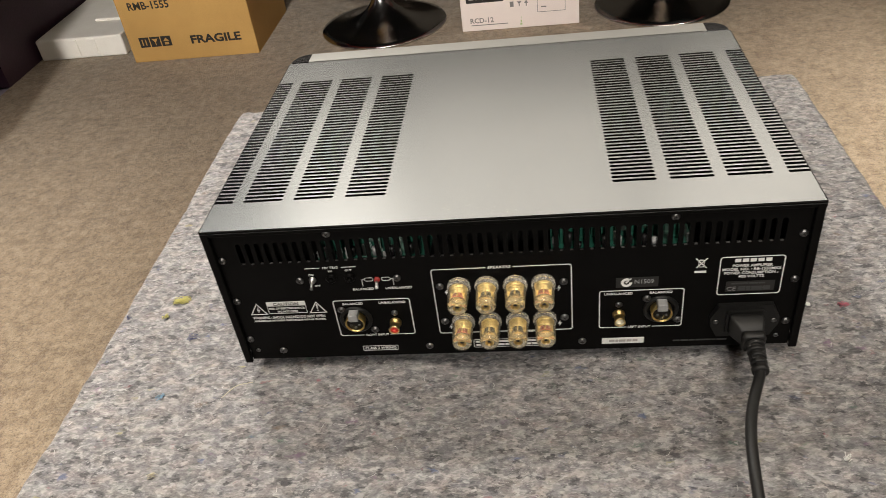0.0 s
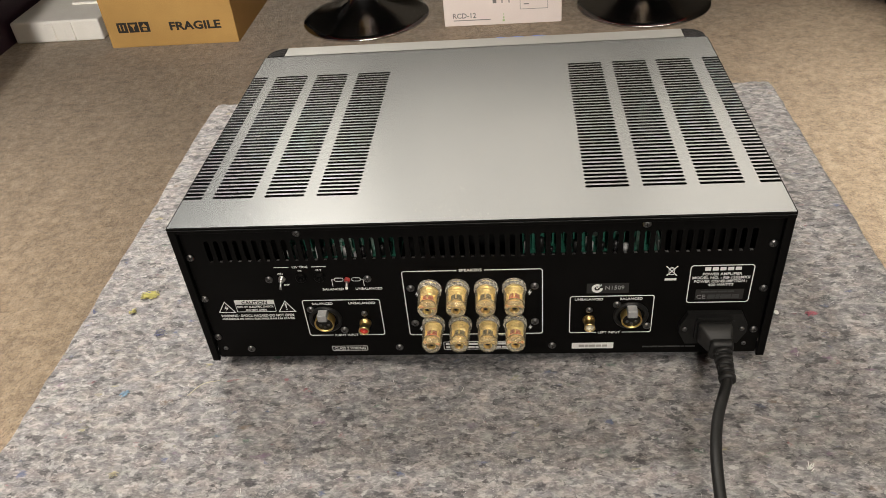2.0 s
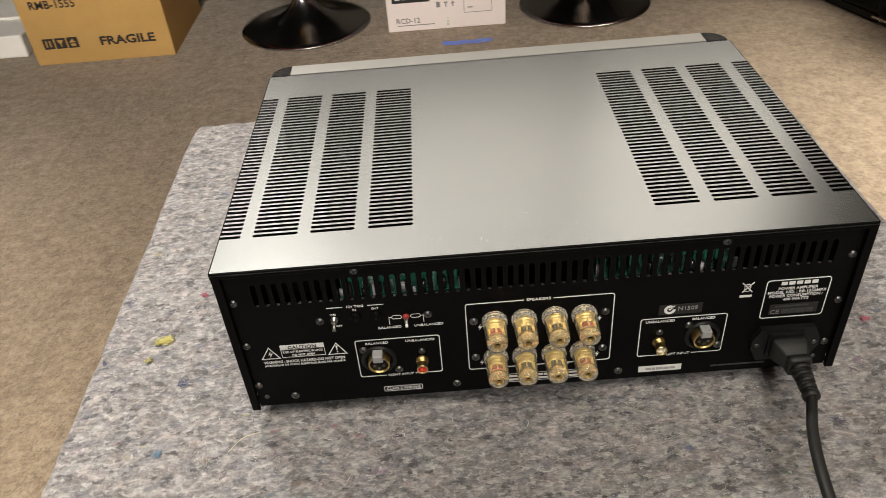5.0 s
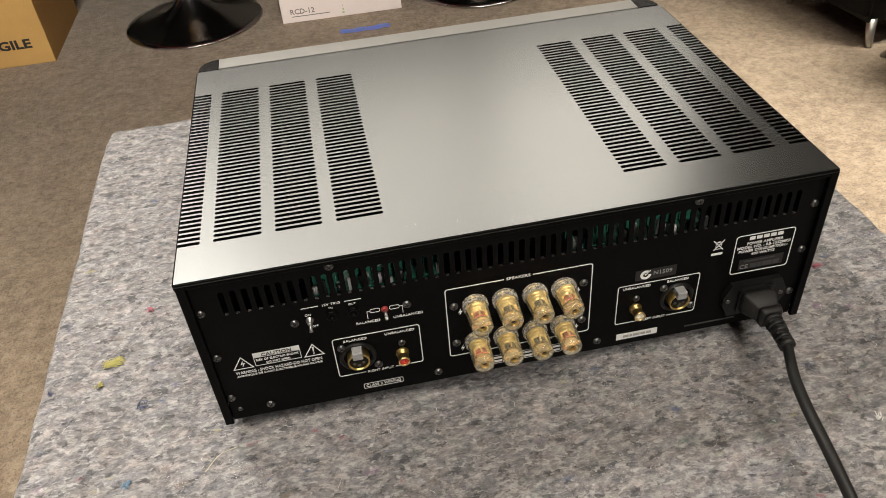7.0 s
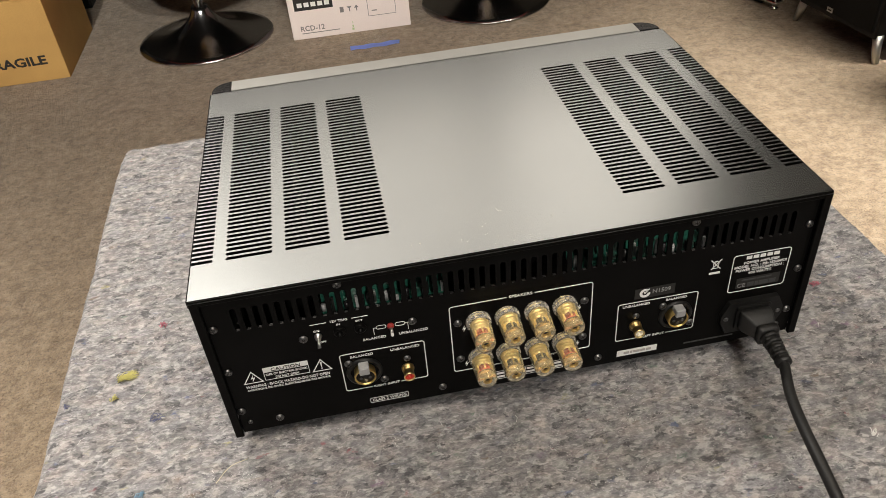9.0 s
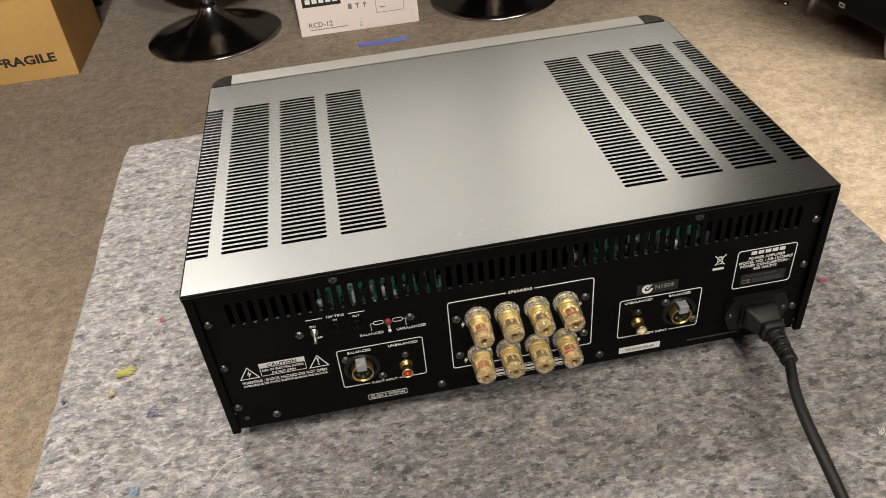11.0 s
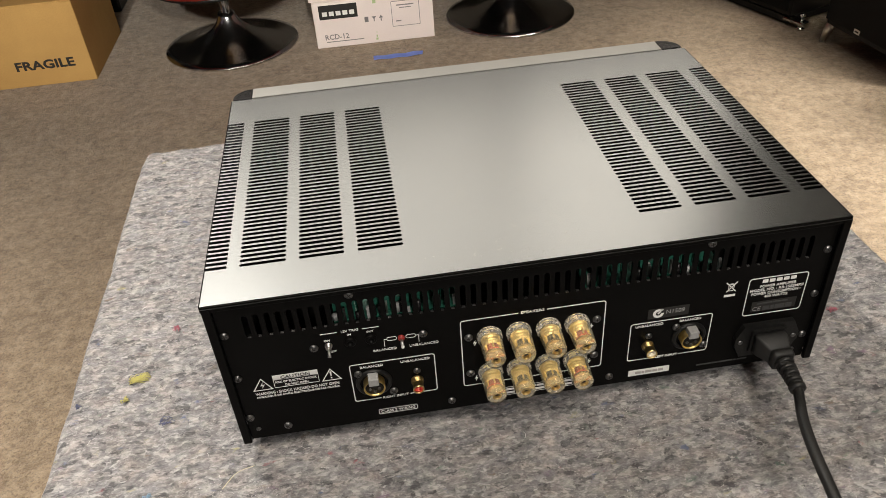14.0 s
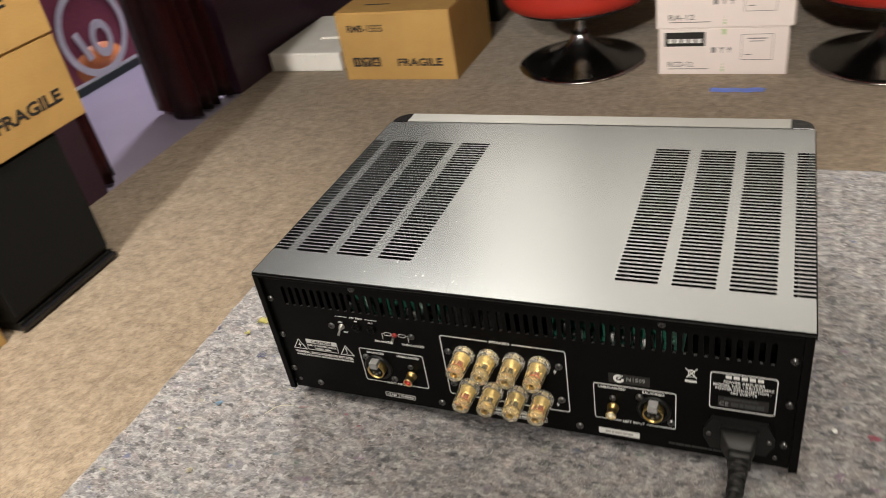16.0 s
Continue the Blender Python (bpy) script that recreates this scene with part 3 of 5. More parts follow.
for j in range(NYP):
    for k in range(NXP):
        bm.faces.new((top_sheet[j][k], top_sheet[j][k + 1], top_sheet[j + 1][k + 1], top_sheet[j + 1][k])).smooth = True
for j in range(NYP):
    bm.faces.new((low_sheet[j][0], top_sheet[j][0], top_sheet[j + 1][0], low_sheet[j + 1][0]))
    bm.faces.new((top_sheet[j][NXP], low_sheet[j][NXP], low_sheet[j + 1][NXP], top_sheet[j + 1][NXP]))
for k in range(NXP):
    bm.faces.new((top_sheet[0][k], low_sheet[0][k], low_sheet[0][k + 1], top_sheet[0][k + 1]))
    bm.faces.new((low_sheet[NYP][k], top_sheet[NYP][k], top_sheet[NYP][k + 1], low_sheet[NYP][k + 1]))
rim = [low_sheet[0][k] for k in range(NXP)] + [low_sheet[j][NXP] for j in range(NYP)] + [low_sheet[NYP][k] for k in range(NXP, 0, -1)] + [low_sheet[j][0] for j in range(NYP, 0, -1)]
bm.faces.new(rim[::-1])
low_used = set(rim)
bmesh.ops.delete(bm, geom=[v for row in low_sheet for v in row if v not in low_used], context="VERTS")
part("felt_sheet", bm, felt, pad)


def tuft(name, at, length, width, turn, mat, label, hairs=9):
    bm, r = bmesh.new(), random.Random(int(at[0] * 1000) + 7)
    for _ in range(hairs):
        a = Vector((r.uniform(-0.5, 0.5) * length, r.uniform(-0.5, 0.5) * width, r.uniform(0, 0.0008)))
        b = a + Vector((r.uniform(0.3, 0.6) * length, r.uniform(-0.4, 0.4) * width, 0.0004))
        mid = (a + b) / 2 + Vector((0, r.uniform(-1, 1) * 0.3 * width, 0.0012))
        tube(bm, [a, mid, b], 0.00028, 4)
    bm.transform(pose(at[0], at[1], 0.0122, 0, 0, turn))
    return part(name, bm, mat, pad, label)


tuft("wool_tuft", (-0.312, 0.092), 0.012, 0.007, 10, yellow_wool, "yellow wool tuft", 70)
tuft("wool_tuft", (-0.318, 0.070), 0.006, 0.004, 40, yellow_wool, "yellow wool tuft", 18)
tuft("fluff", (0.224, -0.097), 0.005, 0.003, 60, white_wool, "white fluff", 14)
tuft("wool_tuft", (0.268, 0.054), 0.008, 0.005, 10, pink_wool, "faded red wool tuft", 16)
tuft("wool_tuft", (-0.286, -0.029), 0.006, 0.004, 15, sky_wool, "pale blue wool tuft", 16)
tuft("wool_tuft", (-0.263, -0.105), 0.006, 0.004, 30, straw_wool, "brown wool tuft", 14)
bm = bmesh.new()
bmesh.ops.create_icosphere(bm, subdivisions=2, radius=0.0021)
for v in bm.verts:
    v.co *= 1 + 0.35 * noise.noise(v.co * 700)
    v.co.z *= 0.6
bm.transform(pose(0.243, 0.057, 0.0128))
part("crumb", bm, white_wool, pad, "white foam crumb")
tuft("wool_tuft", (-0.286, 0.148), 0.005, 0.005, 70, pink_wool, "pink wool tuft", 18)
tuft("wool_tuft", (-0.283, 0.041), 0.008, 0.006, 20, blue_wool, "dull blue wool tuft", 14)
tuft("wool_tuft", (-0.354, 0.070), 0.004, 0.006, 0, blue_wool, "dull blue wool tuft", 10)
part("loose_fibre", tube(bmesh.new(), curve_points([(-0.232, -0.030, 0.0125), (-0.222, -0.020, 0.0150), (-0.210, -0.014, 0.0128)]), 0.00032, 6), straw_wool, pad, "straw-coloured loose fibre")

bm, r = bmesh.new(), random.Random(21)
for k in range(150):
    x, y = r.uniform(PX0 + 0.01, PX1 - 0.01), r.uniform(PY0 + 0.01, PY1 - 0.01)
    if abs(x) < 0.222 and 0.0 < y < 0.315:
        continue
    a, n = r.uniform(0, 6.28), r.uniform(0.002, 0.0075)
    p = Vector((x, y, 0.0118))
    q = p + Vector((math.cos(a), math.sin(a), 0)) * n
    mid = (p + q) / 2 + Vector((-math.sin(a), math.cos(a), 0)) * r.uniform(-0.3, 0.3) * n + Vector((0, 0, r.uniform(0.0004, 0.0014)))
    tube(bm, [p, mid, q], r.uniform(0.00008, 0.00015), 4)
part("loose_fibres", bm, white_wool, pad, "pale loose felt fibres", kind="stuff")

# ---- the amplifier ----
HW, AH, AD, Z0 = 0.2155, 0.144, 0.2885, 0.0135     # half width, height, depth of the cover, underside
amp = thing("power_amplifier", "silver-topped black power amplifier seen from its connector side, on grey felt", "amplifier", (0, 0, LIFT))


def stadium(x0, x1, y, w, n=4):
    """The two halves of a slot's rim: the upper from its right end to its left, the lower from left to right."""
    r = w / 2
    right = [(x1 - r + r * math.cos(a), y + r * math.sin(a)) for a in [math.pi / 2 * k / n for k in range(n + 1)]]
    left = [(x0 + r + r * math.cos(a), y + r * math.sin(a)) for a in [math.pi / 2 + math.pi / 2 * k / n for k in range(n + 1)]]
    upper = right + left
    return upper, [(x, 2 * y - yy) for x, yy in upper[::-1]]


class Plate:
    """A sheet in (u, v) with slots, of some thickness, laid into space by a function."""

    def __init__(self, lay, thick):
        self.lay, self.thick, self.bm = lay, thick, bmesh.new()

    def face(self, loop):
        self.bm.faces.new([self.bm.verts.new(self.lay(u, v, 0)) for u, v in loop])
        self.bm.faces.new([self.bm.verts.new(self.lay(u, v, self.thick)) for u, v in loop[::-1]]).material_index = 1

    def rect(self, u0, u1, v0, v1):
        self.face([(u0, v0), (u1, v0), (u1, v1), (u0, v1)])

    def wall(self, line):
        # slot walls, like the underside, are black: the slots' shade is put into colour
        for a, b in zip(line, line[1:]):
            self.bm.faces.new([self.bm.verts.new(self.lay(*p)) for p in ((*a, 0), (*b, 0), (*b, self.thick), (*a, self.thick))]).material_index = 1

    def slot_u(self, u0, u1, v, w, v0, v1, pad=0.001):
        """A slot along u, in a cell from v0 to v1."""
        upper, lower = stadium(u0, u1, v, w)
        self.face(upper + [(u0, v), (u0 - pad, v), (u0 - pad, v1), (u1 + pad, v1), (u1 + pad, v)][1:])
        self.face([(u0 - pad, v)] + lower + [(u1 + pad, v), (u1 + pad, v0), (u0 - pad, v0)])
        self.wall(upper[::-1])
        self.wall(lower[::-1])

    def done(self, name, mat, parent, label=""):
        bmesh.ops.remove_doubles(self.bm, verts=self.bm.verts, dist=1e-6)
        bmesh.ops.recalc_face_normals(self.bm, faces=self.bm.faces)
        return part(name, self.bm, [mat, black_metal], parent, label)


# top cover: sheet with eight columns of slots, the outer ones running over the bend
PITCH, NS, SW, VY = 0.005, 42, 0.0031, 0.036
COLS = [(-0.193, -0.162), (-0.1535, -0.123), (-0.114, -0.083), (0.0812, 0.1122), (0.1213, 0.1518), (0.1603, 0.1913)]
V0, V1 = VY - PITCH / 2, VY + (NS - 0.5) * PITCH
top = Plate(lambda u, v, d: (u, v, AH - d), 0.0007)
top.rect(-HW, HW, -0.0015, V0)
top.rect(-HW, HW, V1, AD)
edges = sorted([-0.2005, 0.2005] + [a - 0.001 for a, b in COLS] + [b + 0.001 for a, b in COLS])
for a, b in zip(edges[0::2], edges[1::2]):
    top.rect(a, b, V0, V1)
for k in range(NS):
    y = VY + k * PITCH
    for a, b in COLS:
        top.slot_u(a, b, y, SW, y - PITCH / 2, y + PITCH / 2)
    for s in (-1, 1):
        a, b = sorted((s * 0.2005, s * 0.2015))
        top.rect(a, b, y - PITCH / 2, y + PITCH / 2)
        a, b = sorted((s * 0.2015, s * HW))
        top.rect(a, b, y - PITCH / 2, y - SW / 2)
        top.rect(a, b, y + SW / 2, y + PITCH / 2)
        for e in (-1, 1):
            top.wall([(a, y + e * SW / 2), (b, y + e * SW / 2)])
        top.wall([(s * 0.2015, y - SW / 2), (s * 0.2015, y + SW / 2)])
top.wall([(-HW, -0.0015), (HW, -0.0015)])
top.done("top_cover", cover_metal, amp, "satin silver-grey slotted cover")
for s in (-1, 1):
    side = Plate(lambda u, v, d, s=s: (s * (HW - d), u, v), 0.0012)
    side.rect(-0.0015, V0, Z0 + 0.002, AH)
    side.rect(V1, AD, Z0 + 0.002, AH)
    side.rect(V0, V1, Z0 + 0.002, AH - 0.005)
    for k in range(NS):
        y = VY + k * PITCH
        side.rect(y - PITCH / 2, y - SW / 2, AH - 0.005, AH)
        side.rect(y + SW / 2, y + PITCH / 2, AH - 0.005, AH)
    side.wall([(-0.0015, Z0 + 0.002), (-0.0015, AH)])
    side.done("side_panel", black_metal, amp, "black side of the cover")
    # folded flange of the side, standing proud of the connector panel
    part("side_flange", boxed(min(s * HW, s * (HW - 0.006)) , max(s * HW, s * (HW - 0.006)), -0.0035, 0.0, Z0 - 0.001, AH - 0.0015, bevel=0.0007), black_metal, amp)
part("cover_lip", boxed(-HW + 0.0005, HW - 0.0005, -0.0030, -0.0016, AH - 0.0046, AH - 0.0022, bevel=0.0004), black_metal, amp)
part("cover_seam", boxed(-HW, HW, -0.0028, -0.0016, AH - 0.0012, AH - 0.0003, bevel=0.0002), black_metal, amp)
part("cover_edge", boxed(-HW, HW, -0.0033, -0.0016, AH - 0.0019, AH - 0.0014, bevel=0.0002), dark_edge, amp, "dull cut edge of the cover")
for s in (-1, 1):
    a, b = sorted((s * (HW + 0.0001), s * (HW + 0.0010)))
    part("side_edge", boxed(a, b, -0.0015, AD, AH - 0.0058, AH - 0.0003, bevel=0.0003), black_metal, amp, "black folded edge")
part("bottom_tray", boxed(-HW + 0.002, HW - 0.002, 0.002, AD, Z0, Z0 + 0.0015), black_metal, amp)
part("inner_front_plate", boxed(-HW + 0.003, HW - 0.003, AD - 0.004, AD - 0.001, Z0 + 0.002, AH - 0.003), black_metal, amp)

# connector panel with upright slots
VW, VZ0, VZ1, VP = 0.0037, 0.1115, 0.1305, 0.0071
rear = Plate(lambda u, v, d: (v, d, u), 0.0015)
PW = HW - 0.006
slots = [x for x in (-0.1912 + VP * k for k in range(55)) if x < 0.1925]
rear.rect(Z0, VZ0 - 0.001, -PW, PW)
rear.rect(VZ1 + 0.001, AH - 0.0015, -PW, PW)
rear.rect(VZ0 - 0.001, VZ1 + 0.001, -PW, slots[0] - VP / 2)
rear.rect(VZ0 - 0.001, VZ1 + 0.001, slots[-1] + VP / 2, PW)
for x in slots:
    rear.slot_u(VZ0, VZ1, x, VW, x - VP / 2, x + VP / 2)
# lighter grey strips put the glint on the slots' lower edges into colour
lips = bmesh.new()
for x in slots:
    box(lips, x - 0.0011, x + 0.0011, -0.0002, 0.0014, VZ0 - 0.0001, VZ0 + 0.0003)
part("slot_lip_glint", lips, black_screw, amp, "lower edges of the vent slots in lighter grey metal for their glint", kind="stuff")
rear.done("connector_panel", black_metal, amp, "black panel with upright vent slots and white print")

# front plate with dark rounded end caps
part("front_plate", boxed(-0.1975, 0.1955, AD + 0.0045, AD + 0.0240, Z0, AH - 0.0009), brushed, amp, "pale brushed aluminium front plate")
# black filler stands for the shade in the gap behind the plate
part("front_gap_shade", boxed(-HW + 0.001, HW - 0.001, AD + 0.0003, AD + 0.0043, Z0 + 0.001, AH - 0.0022), print_black, amp)
for s in (-1, 1):
    r, bm = 0.018, bmesh.new()
    inner = 0.1977 if s < 0 else 0.1957
    plan = [(inner, AD + 0.0045), (HW, AD + 0.0045)] + [(HW - r + r * math.cos(radians(a)), AD + 0.0240 - r + r * math.sin(radians(a))) for a in range(0, 91, 10)] + [(inner, AD + 0.0240)]
    plan = [(s * x, y) for x, y in plan]
    if s < 0:
        plan = plan[::-1]
    cx, cy = sum(x for x, y in plan) / len(plan), sum(y for x, y in plan) / len(plan)
    rings = [[bm.verts.new((cx + (x - cx) * k, cy + (y - cy) * k, z)) for x, y in plan] for k, z in ((1, Z0), (1, AH - 0.0018), (0.95, AH - 0.0009))]
    bm.faces.new(rings[-1]), bm.faces.new(rings[0][::-1])
    for low, high in zip(rings, rings[1:]):
        for k in range(len(plan)):
            n = (k + 1) % len(plan)
            bm.faces.new((low[k], low[n], high[n], high[k]))
    part("end_cap", bm, dark_gloss, amp, "dark grey rounded corner cap")
for sx in (-0.17, 0.17):
    for sy in (0.045, 0.25):
        part("foot", lathe(bmesh.new(), [(0.0, 0.0), (0.018, 0.0), (0.02, 0.002), (0.02, 0.011), (0.018, Z0), (0.0, Z0)], 24, pose(sx, sy, 0), cap=False), rubber, amp, "round black rubber foot")

# dust on the cover
bm, r = bmesh.new(), random.Random(11)
for k in range(150):
    x, y = r.gauss(-0.03, 0.045), abs(r.gauss(0.012, 0.013)) + 0.002
    if k % 9 == 0:
        x, y = r.uniform(-0.08, 0.08), r.uniform(0.01, 0.27)
    if abs(x) < 0.08 or y < V0 - 0.002:
        if abs(x) < HW - 0.004:
            q = 0.00014 + 0.00045 * r.random() ** 3
            lathe(bm, [(0.0, 0.0), (q, 0.0), (q * 0.6, q * 0.7), (0.0, q * 0.8)], 5, pose(x, y, AH), cap=False)
part("dust", bm, dust_grey, amp, "pale dust specks", kind="stuff")

bm, r = bmesh.new(), random.Random(31)
for k in range(34):
    x, y, q = r.gauss(0.012, 0.036), 0.02 + abs(r.gauss(0.035, 0.05)), r.uniform(0.00018, 0.00034)
    if abs(x) < 0.079 and y < 0.27:
        lathe(bm, [(0.0, 0.0), (q, 0.0), (q * 0.7, q * 0.5), (0.0, q * 0.6)], 6, pose(x, y, AH, 0, 0, r.uniform(0, 180)) @ Matrix.Diagonal((r.uniform(1.0, 2.6), 1, 1, 1)), cap=False)
part("grit", bm, print_black, amp, "dark grit specks", kind="stuff")

# what shows through the slots
for x0, x1 in ((-0.136, -0.052), (0.036, 0.134)):
    board = part("circuit_board", boxed(x0, x1, 0.006, 0.032, 0.1075, 0.1090), green_board, amp, "green circuit board inside")
    r, x = random.Random(int(x0 * 1000)), x0
    while x < x1 - 0.004:
        w, y, h = r.uniform(0.0025, 0.009), r.uniform(0.010, 0.019), r.uniform(0.006, 0.019)
        part("board_edge", boxed(x, min(x + w, x1), y, y + 0.0015, 0.1091, 0.1091 + h), green_board, board)
        x += w + r.choice((0.0, 0.002, 0.005))
    for k in range(17):
        cx, cy, h = x0 + (x1 - x0) * (k + r.uniform(0.2, 0.8)) / 17, r.uniform(0.0045, 0.0085), r.uniform(0.003, 0.012)
        if k % 3 == 1:
            part("resistor", boxed(cx - 0.0009, cx + 0.0009, cy - 0.0010, cy + 0.0010, 0.1091, 0.1091 + h), (grey_plastic, black_plastic, steel)[k % 2 + (k == 7)], board)
        else:
            part("capacitor", lathe(bmesh.new(), [(0.0, 0.0), (0.0018, 0.0), (0.0018, h), (0.0, h)], 10, pose(cx, cy, 0.1091), cap=False), (grey_plastic, black_plastic, black_plastic, dark_gloss)[k % 4], board)
for s in (-1, 1):
    for k in range(18):
        y = 0.05 + 0.011 * k
        a, b = sorted((s * 0.2, s * 0.15))
        part("heat_sink_fin", boxed(a, b, y, y + 0.002, Z0 + 0.01, 0.115), black_metal, amp)
part("transformer", lathe(bmesh.new(), [(0.03, 0), (0.062, 0.004), (0.066, 0.02), (0.066, 0.05), (0.06, 0.06), (0.03, 0.062)], 32, pose(0, 0.17, Z0 + 0.0015)), black_plastic, amp)

# screws
SCREW = None


def screw(x, z, mat=None, scale=1.0):
    global SCREW
    if SCREW is None:
        bm = lathe(bmesh.new(), [(0.0030, 0.0), (0.0030, 0.0006), (0.0024, 0.0014), (0.0012, 0.0018), (0.0, 0.0019)], 16, cap=False)
        # two black bars stand for the shaded cross recess
        box(bm, -0.0016, 0.0016, -0.00032, 0.00032, 0.0012, 0.00195, mat=1)
        box(bm, -0.00032, 0.00032, -0.0016, 0.0016, 0.0012, 0.00195, mat=1)
        SCREW = bpy.data.meshes.new("screw")
        bm.to_mesh(SCREW)
        bm.free()
        SCREW.materials.append(black_screw)
        SCREW.materials.append(print_black)
    ob = new("screw", SCREW)
    ob.parent = amp
    ob.matrix_local = pose(x, 0, z, 90, 0, 0) @ Matrix.Rotation(random.Random(int(x * 9999 + z * 77777)).uniform(0, 1.5), 4, "Z") @ Matrix.Scale(scale, 4)
    return ob


for x, z in ((-0.123, 0.1362), (0.120, 0.1362), (-0.2065, 0.116), (-0.2065, 0.076), (-0.2065, 0.036), (-0.182, 0.0225), (-0.152, 0.094), (-0.078, 0.093), (-0.126, 0.0635), (-0.103, 0.042),
             (-0.062, 0.0225), (0.057, 0.0225), (-0.047, 0.083), (0.044, 0.083), (-0.047, 0.048), (0.044, 0.048), (0.104, 0.0635), (0.127, 0.042), (0.2055, 0.117), (0.2055, 0.077), (0.205, 0.037)):
    screw(x, z)
screw(-0.085, 0.0585, scale=0.85), screw(0.084, 0.0585, scale=0.85), screw(0.200, 0.0225, scale=0.6), screw(-0.203, 0.0235, scale=0.6)


# binding posts
def axis_y(x, z):
    return Matrix.Translation((x, 0, z)) @ pose(0, 0, 0, 90, 0, 0)


def knurled(bm, profile, teeth, m, cut):
    rings = [[bm.verts.new(m @ Vector(((r - cut * (k % 2)) * math.cos(math.pi * k / teeth), (r - cut * (k % 2)) * math.sin(math.pi * k / teeth), h))) for k in range(2 * teeth)] for r, h in profile]
    for a, b in zip(rings, rings[1:] + rings[:1]):
        for k in range(2 * teeth):
            n = (k + 1) % (2 * teeth)
            bm.faces.new((a[k], a[n], b[n], b[k]))
    return bm


def binding_post(x, z, band):
    m = axis_y(x, z)
    post = part("binding_post", lathe(bmesh.new(), [(0.0052, 0.0), (0.0052, 0.0020), (0.0044, 0.0024), (0.0044, 0.0062), (0.0064, 0.0064), (0.0064, 0.0082), (0.0052, 0.0085), (0.0061, 0.0095), (0.0061, 0.0108), (0.0050, 0.0112), (0.0060, 0.0122), (0.0060, 0.0130), (0.0040, 0.0132), (0.0040, 0.0196), (0.0, 0.0196)], 24, m, cap=False), post_gold, amp, "gold-plated binding post")
    bm = lathe(bmesh.new(), [(0.0066, 0.0064), (0.0078, 0.0062), (0.0080, 0.0072), (0.0078, 0.0130), (0.0073, 0.0225), (0.0069, 0.0252), (0.0064, 0.0262), (0.0036, 0.0263), (0.0035, 0.0252), (0.0060, 0.0251), (0.0064, 0.0218), (0.0066, 0.0064)], 32, m, cap=False)
    cap = part("clear_cap", bm, clear, post, "clear acrylic screw cap")
    cap.visible_shadow = False
    collar = part("clear_collar", knurled(bmesh.new(), [(0.0066, 0.0004), (0.0084, 0.0004), (0.0090, 0.0012), (0.0090, 0.0044), (0.0083, 0.0057), (0.0066, 0.0058)], 16, m, 0.0002), frosted, post, "clear knurled collar")
    collar.visible_shadow = False
    part("colour_band", lathe(bmesh.new(), [(0.0040, 0.0186), (0.0056, 0.0186), (0.0056, 0.0198), (0.0040, 0.0198), (0.0040, 0.0186)], 24, m, cap=False), red_band if band else dark_band, post, "red band" if band else "dark band")
    part("core_sleeve", lathe(bmesh.new(), [(0.0041, 0.0133), (0.0045, 0.0133), (0.0045, 0.0185), (0.0041, 0.0185), (0.0041, 0.0133)], 20, m, cap=False), brown_sleeve if band else dark_sleeve, post)
    # black disc stands for the shade deep in the socket hole
    part("bore_shade", lathe(bmesh.new(), [(0.00185, 0.0236), (0.0, 0.0236), (0.0, 0.0232), (0.00185, 0.0232)], 16, m, cap=False), print_black, post)
    part("tip_sleeve", lathe(bmesh.new(), [(0.0035, 0.0199), (0.0060, 0.0199), (0.0060, 0.0225), (0.0058, 0.0246), (0.0035, 0.0248), (0.0035, 0.0199)], 24, m, cap=False), tinted, post, "pale translucent tip sleeve")
    part("tip_ring", lathe(bmesh.new(), [(0.0033, 0.0200), (0.0033, 0.0255), (0.0030, 0.0259), (0.0023, 0.0259), (0.0020, 0.0254), (0.0019, 0.0200)], 24, m, cap=False), gold, post, "gold-plated socket ring")
    for k in range(6):
        part("rib", rib_mesh(m, math.pi / 6 + k * math.pi / 3), post_gold, post)
    return post


def rib_mesh(m, a):
    bm = boxed(0.0046, 0.0060, -0.0005, 0.0005, 0.0129, 0.0186)
    bm.transform(m @ Matrix.Rotation(a, 4, "Z"))
    return bm


for z in (0.083, 0.048):
    for k, x in enumerate((-0.0327, -0.0122, 0.0088, 0.0292)):
        binding_post(x, z, k in (0, 3))


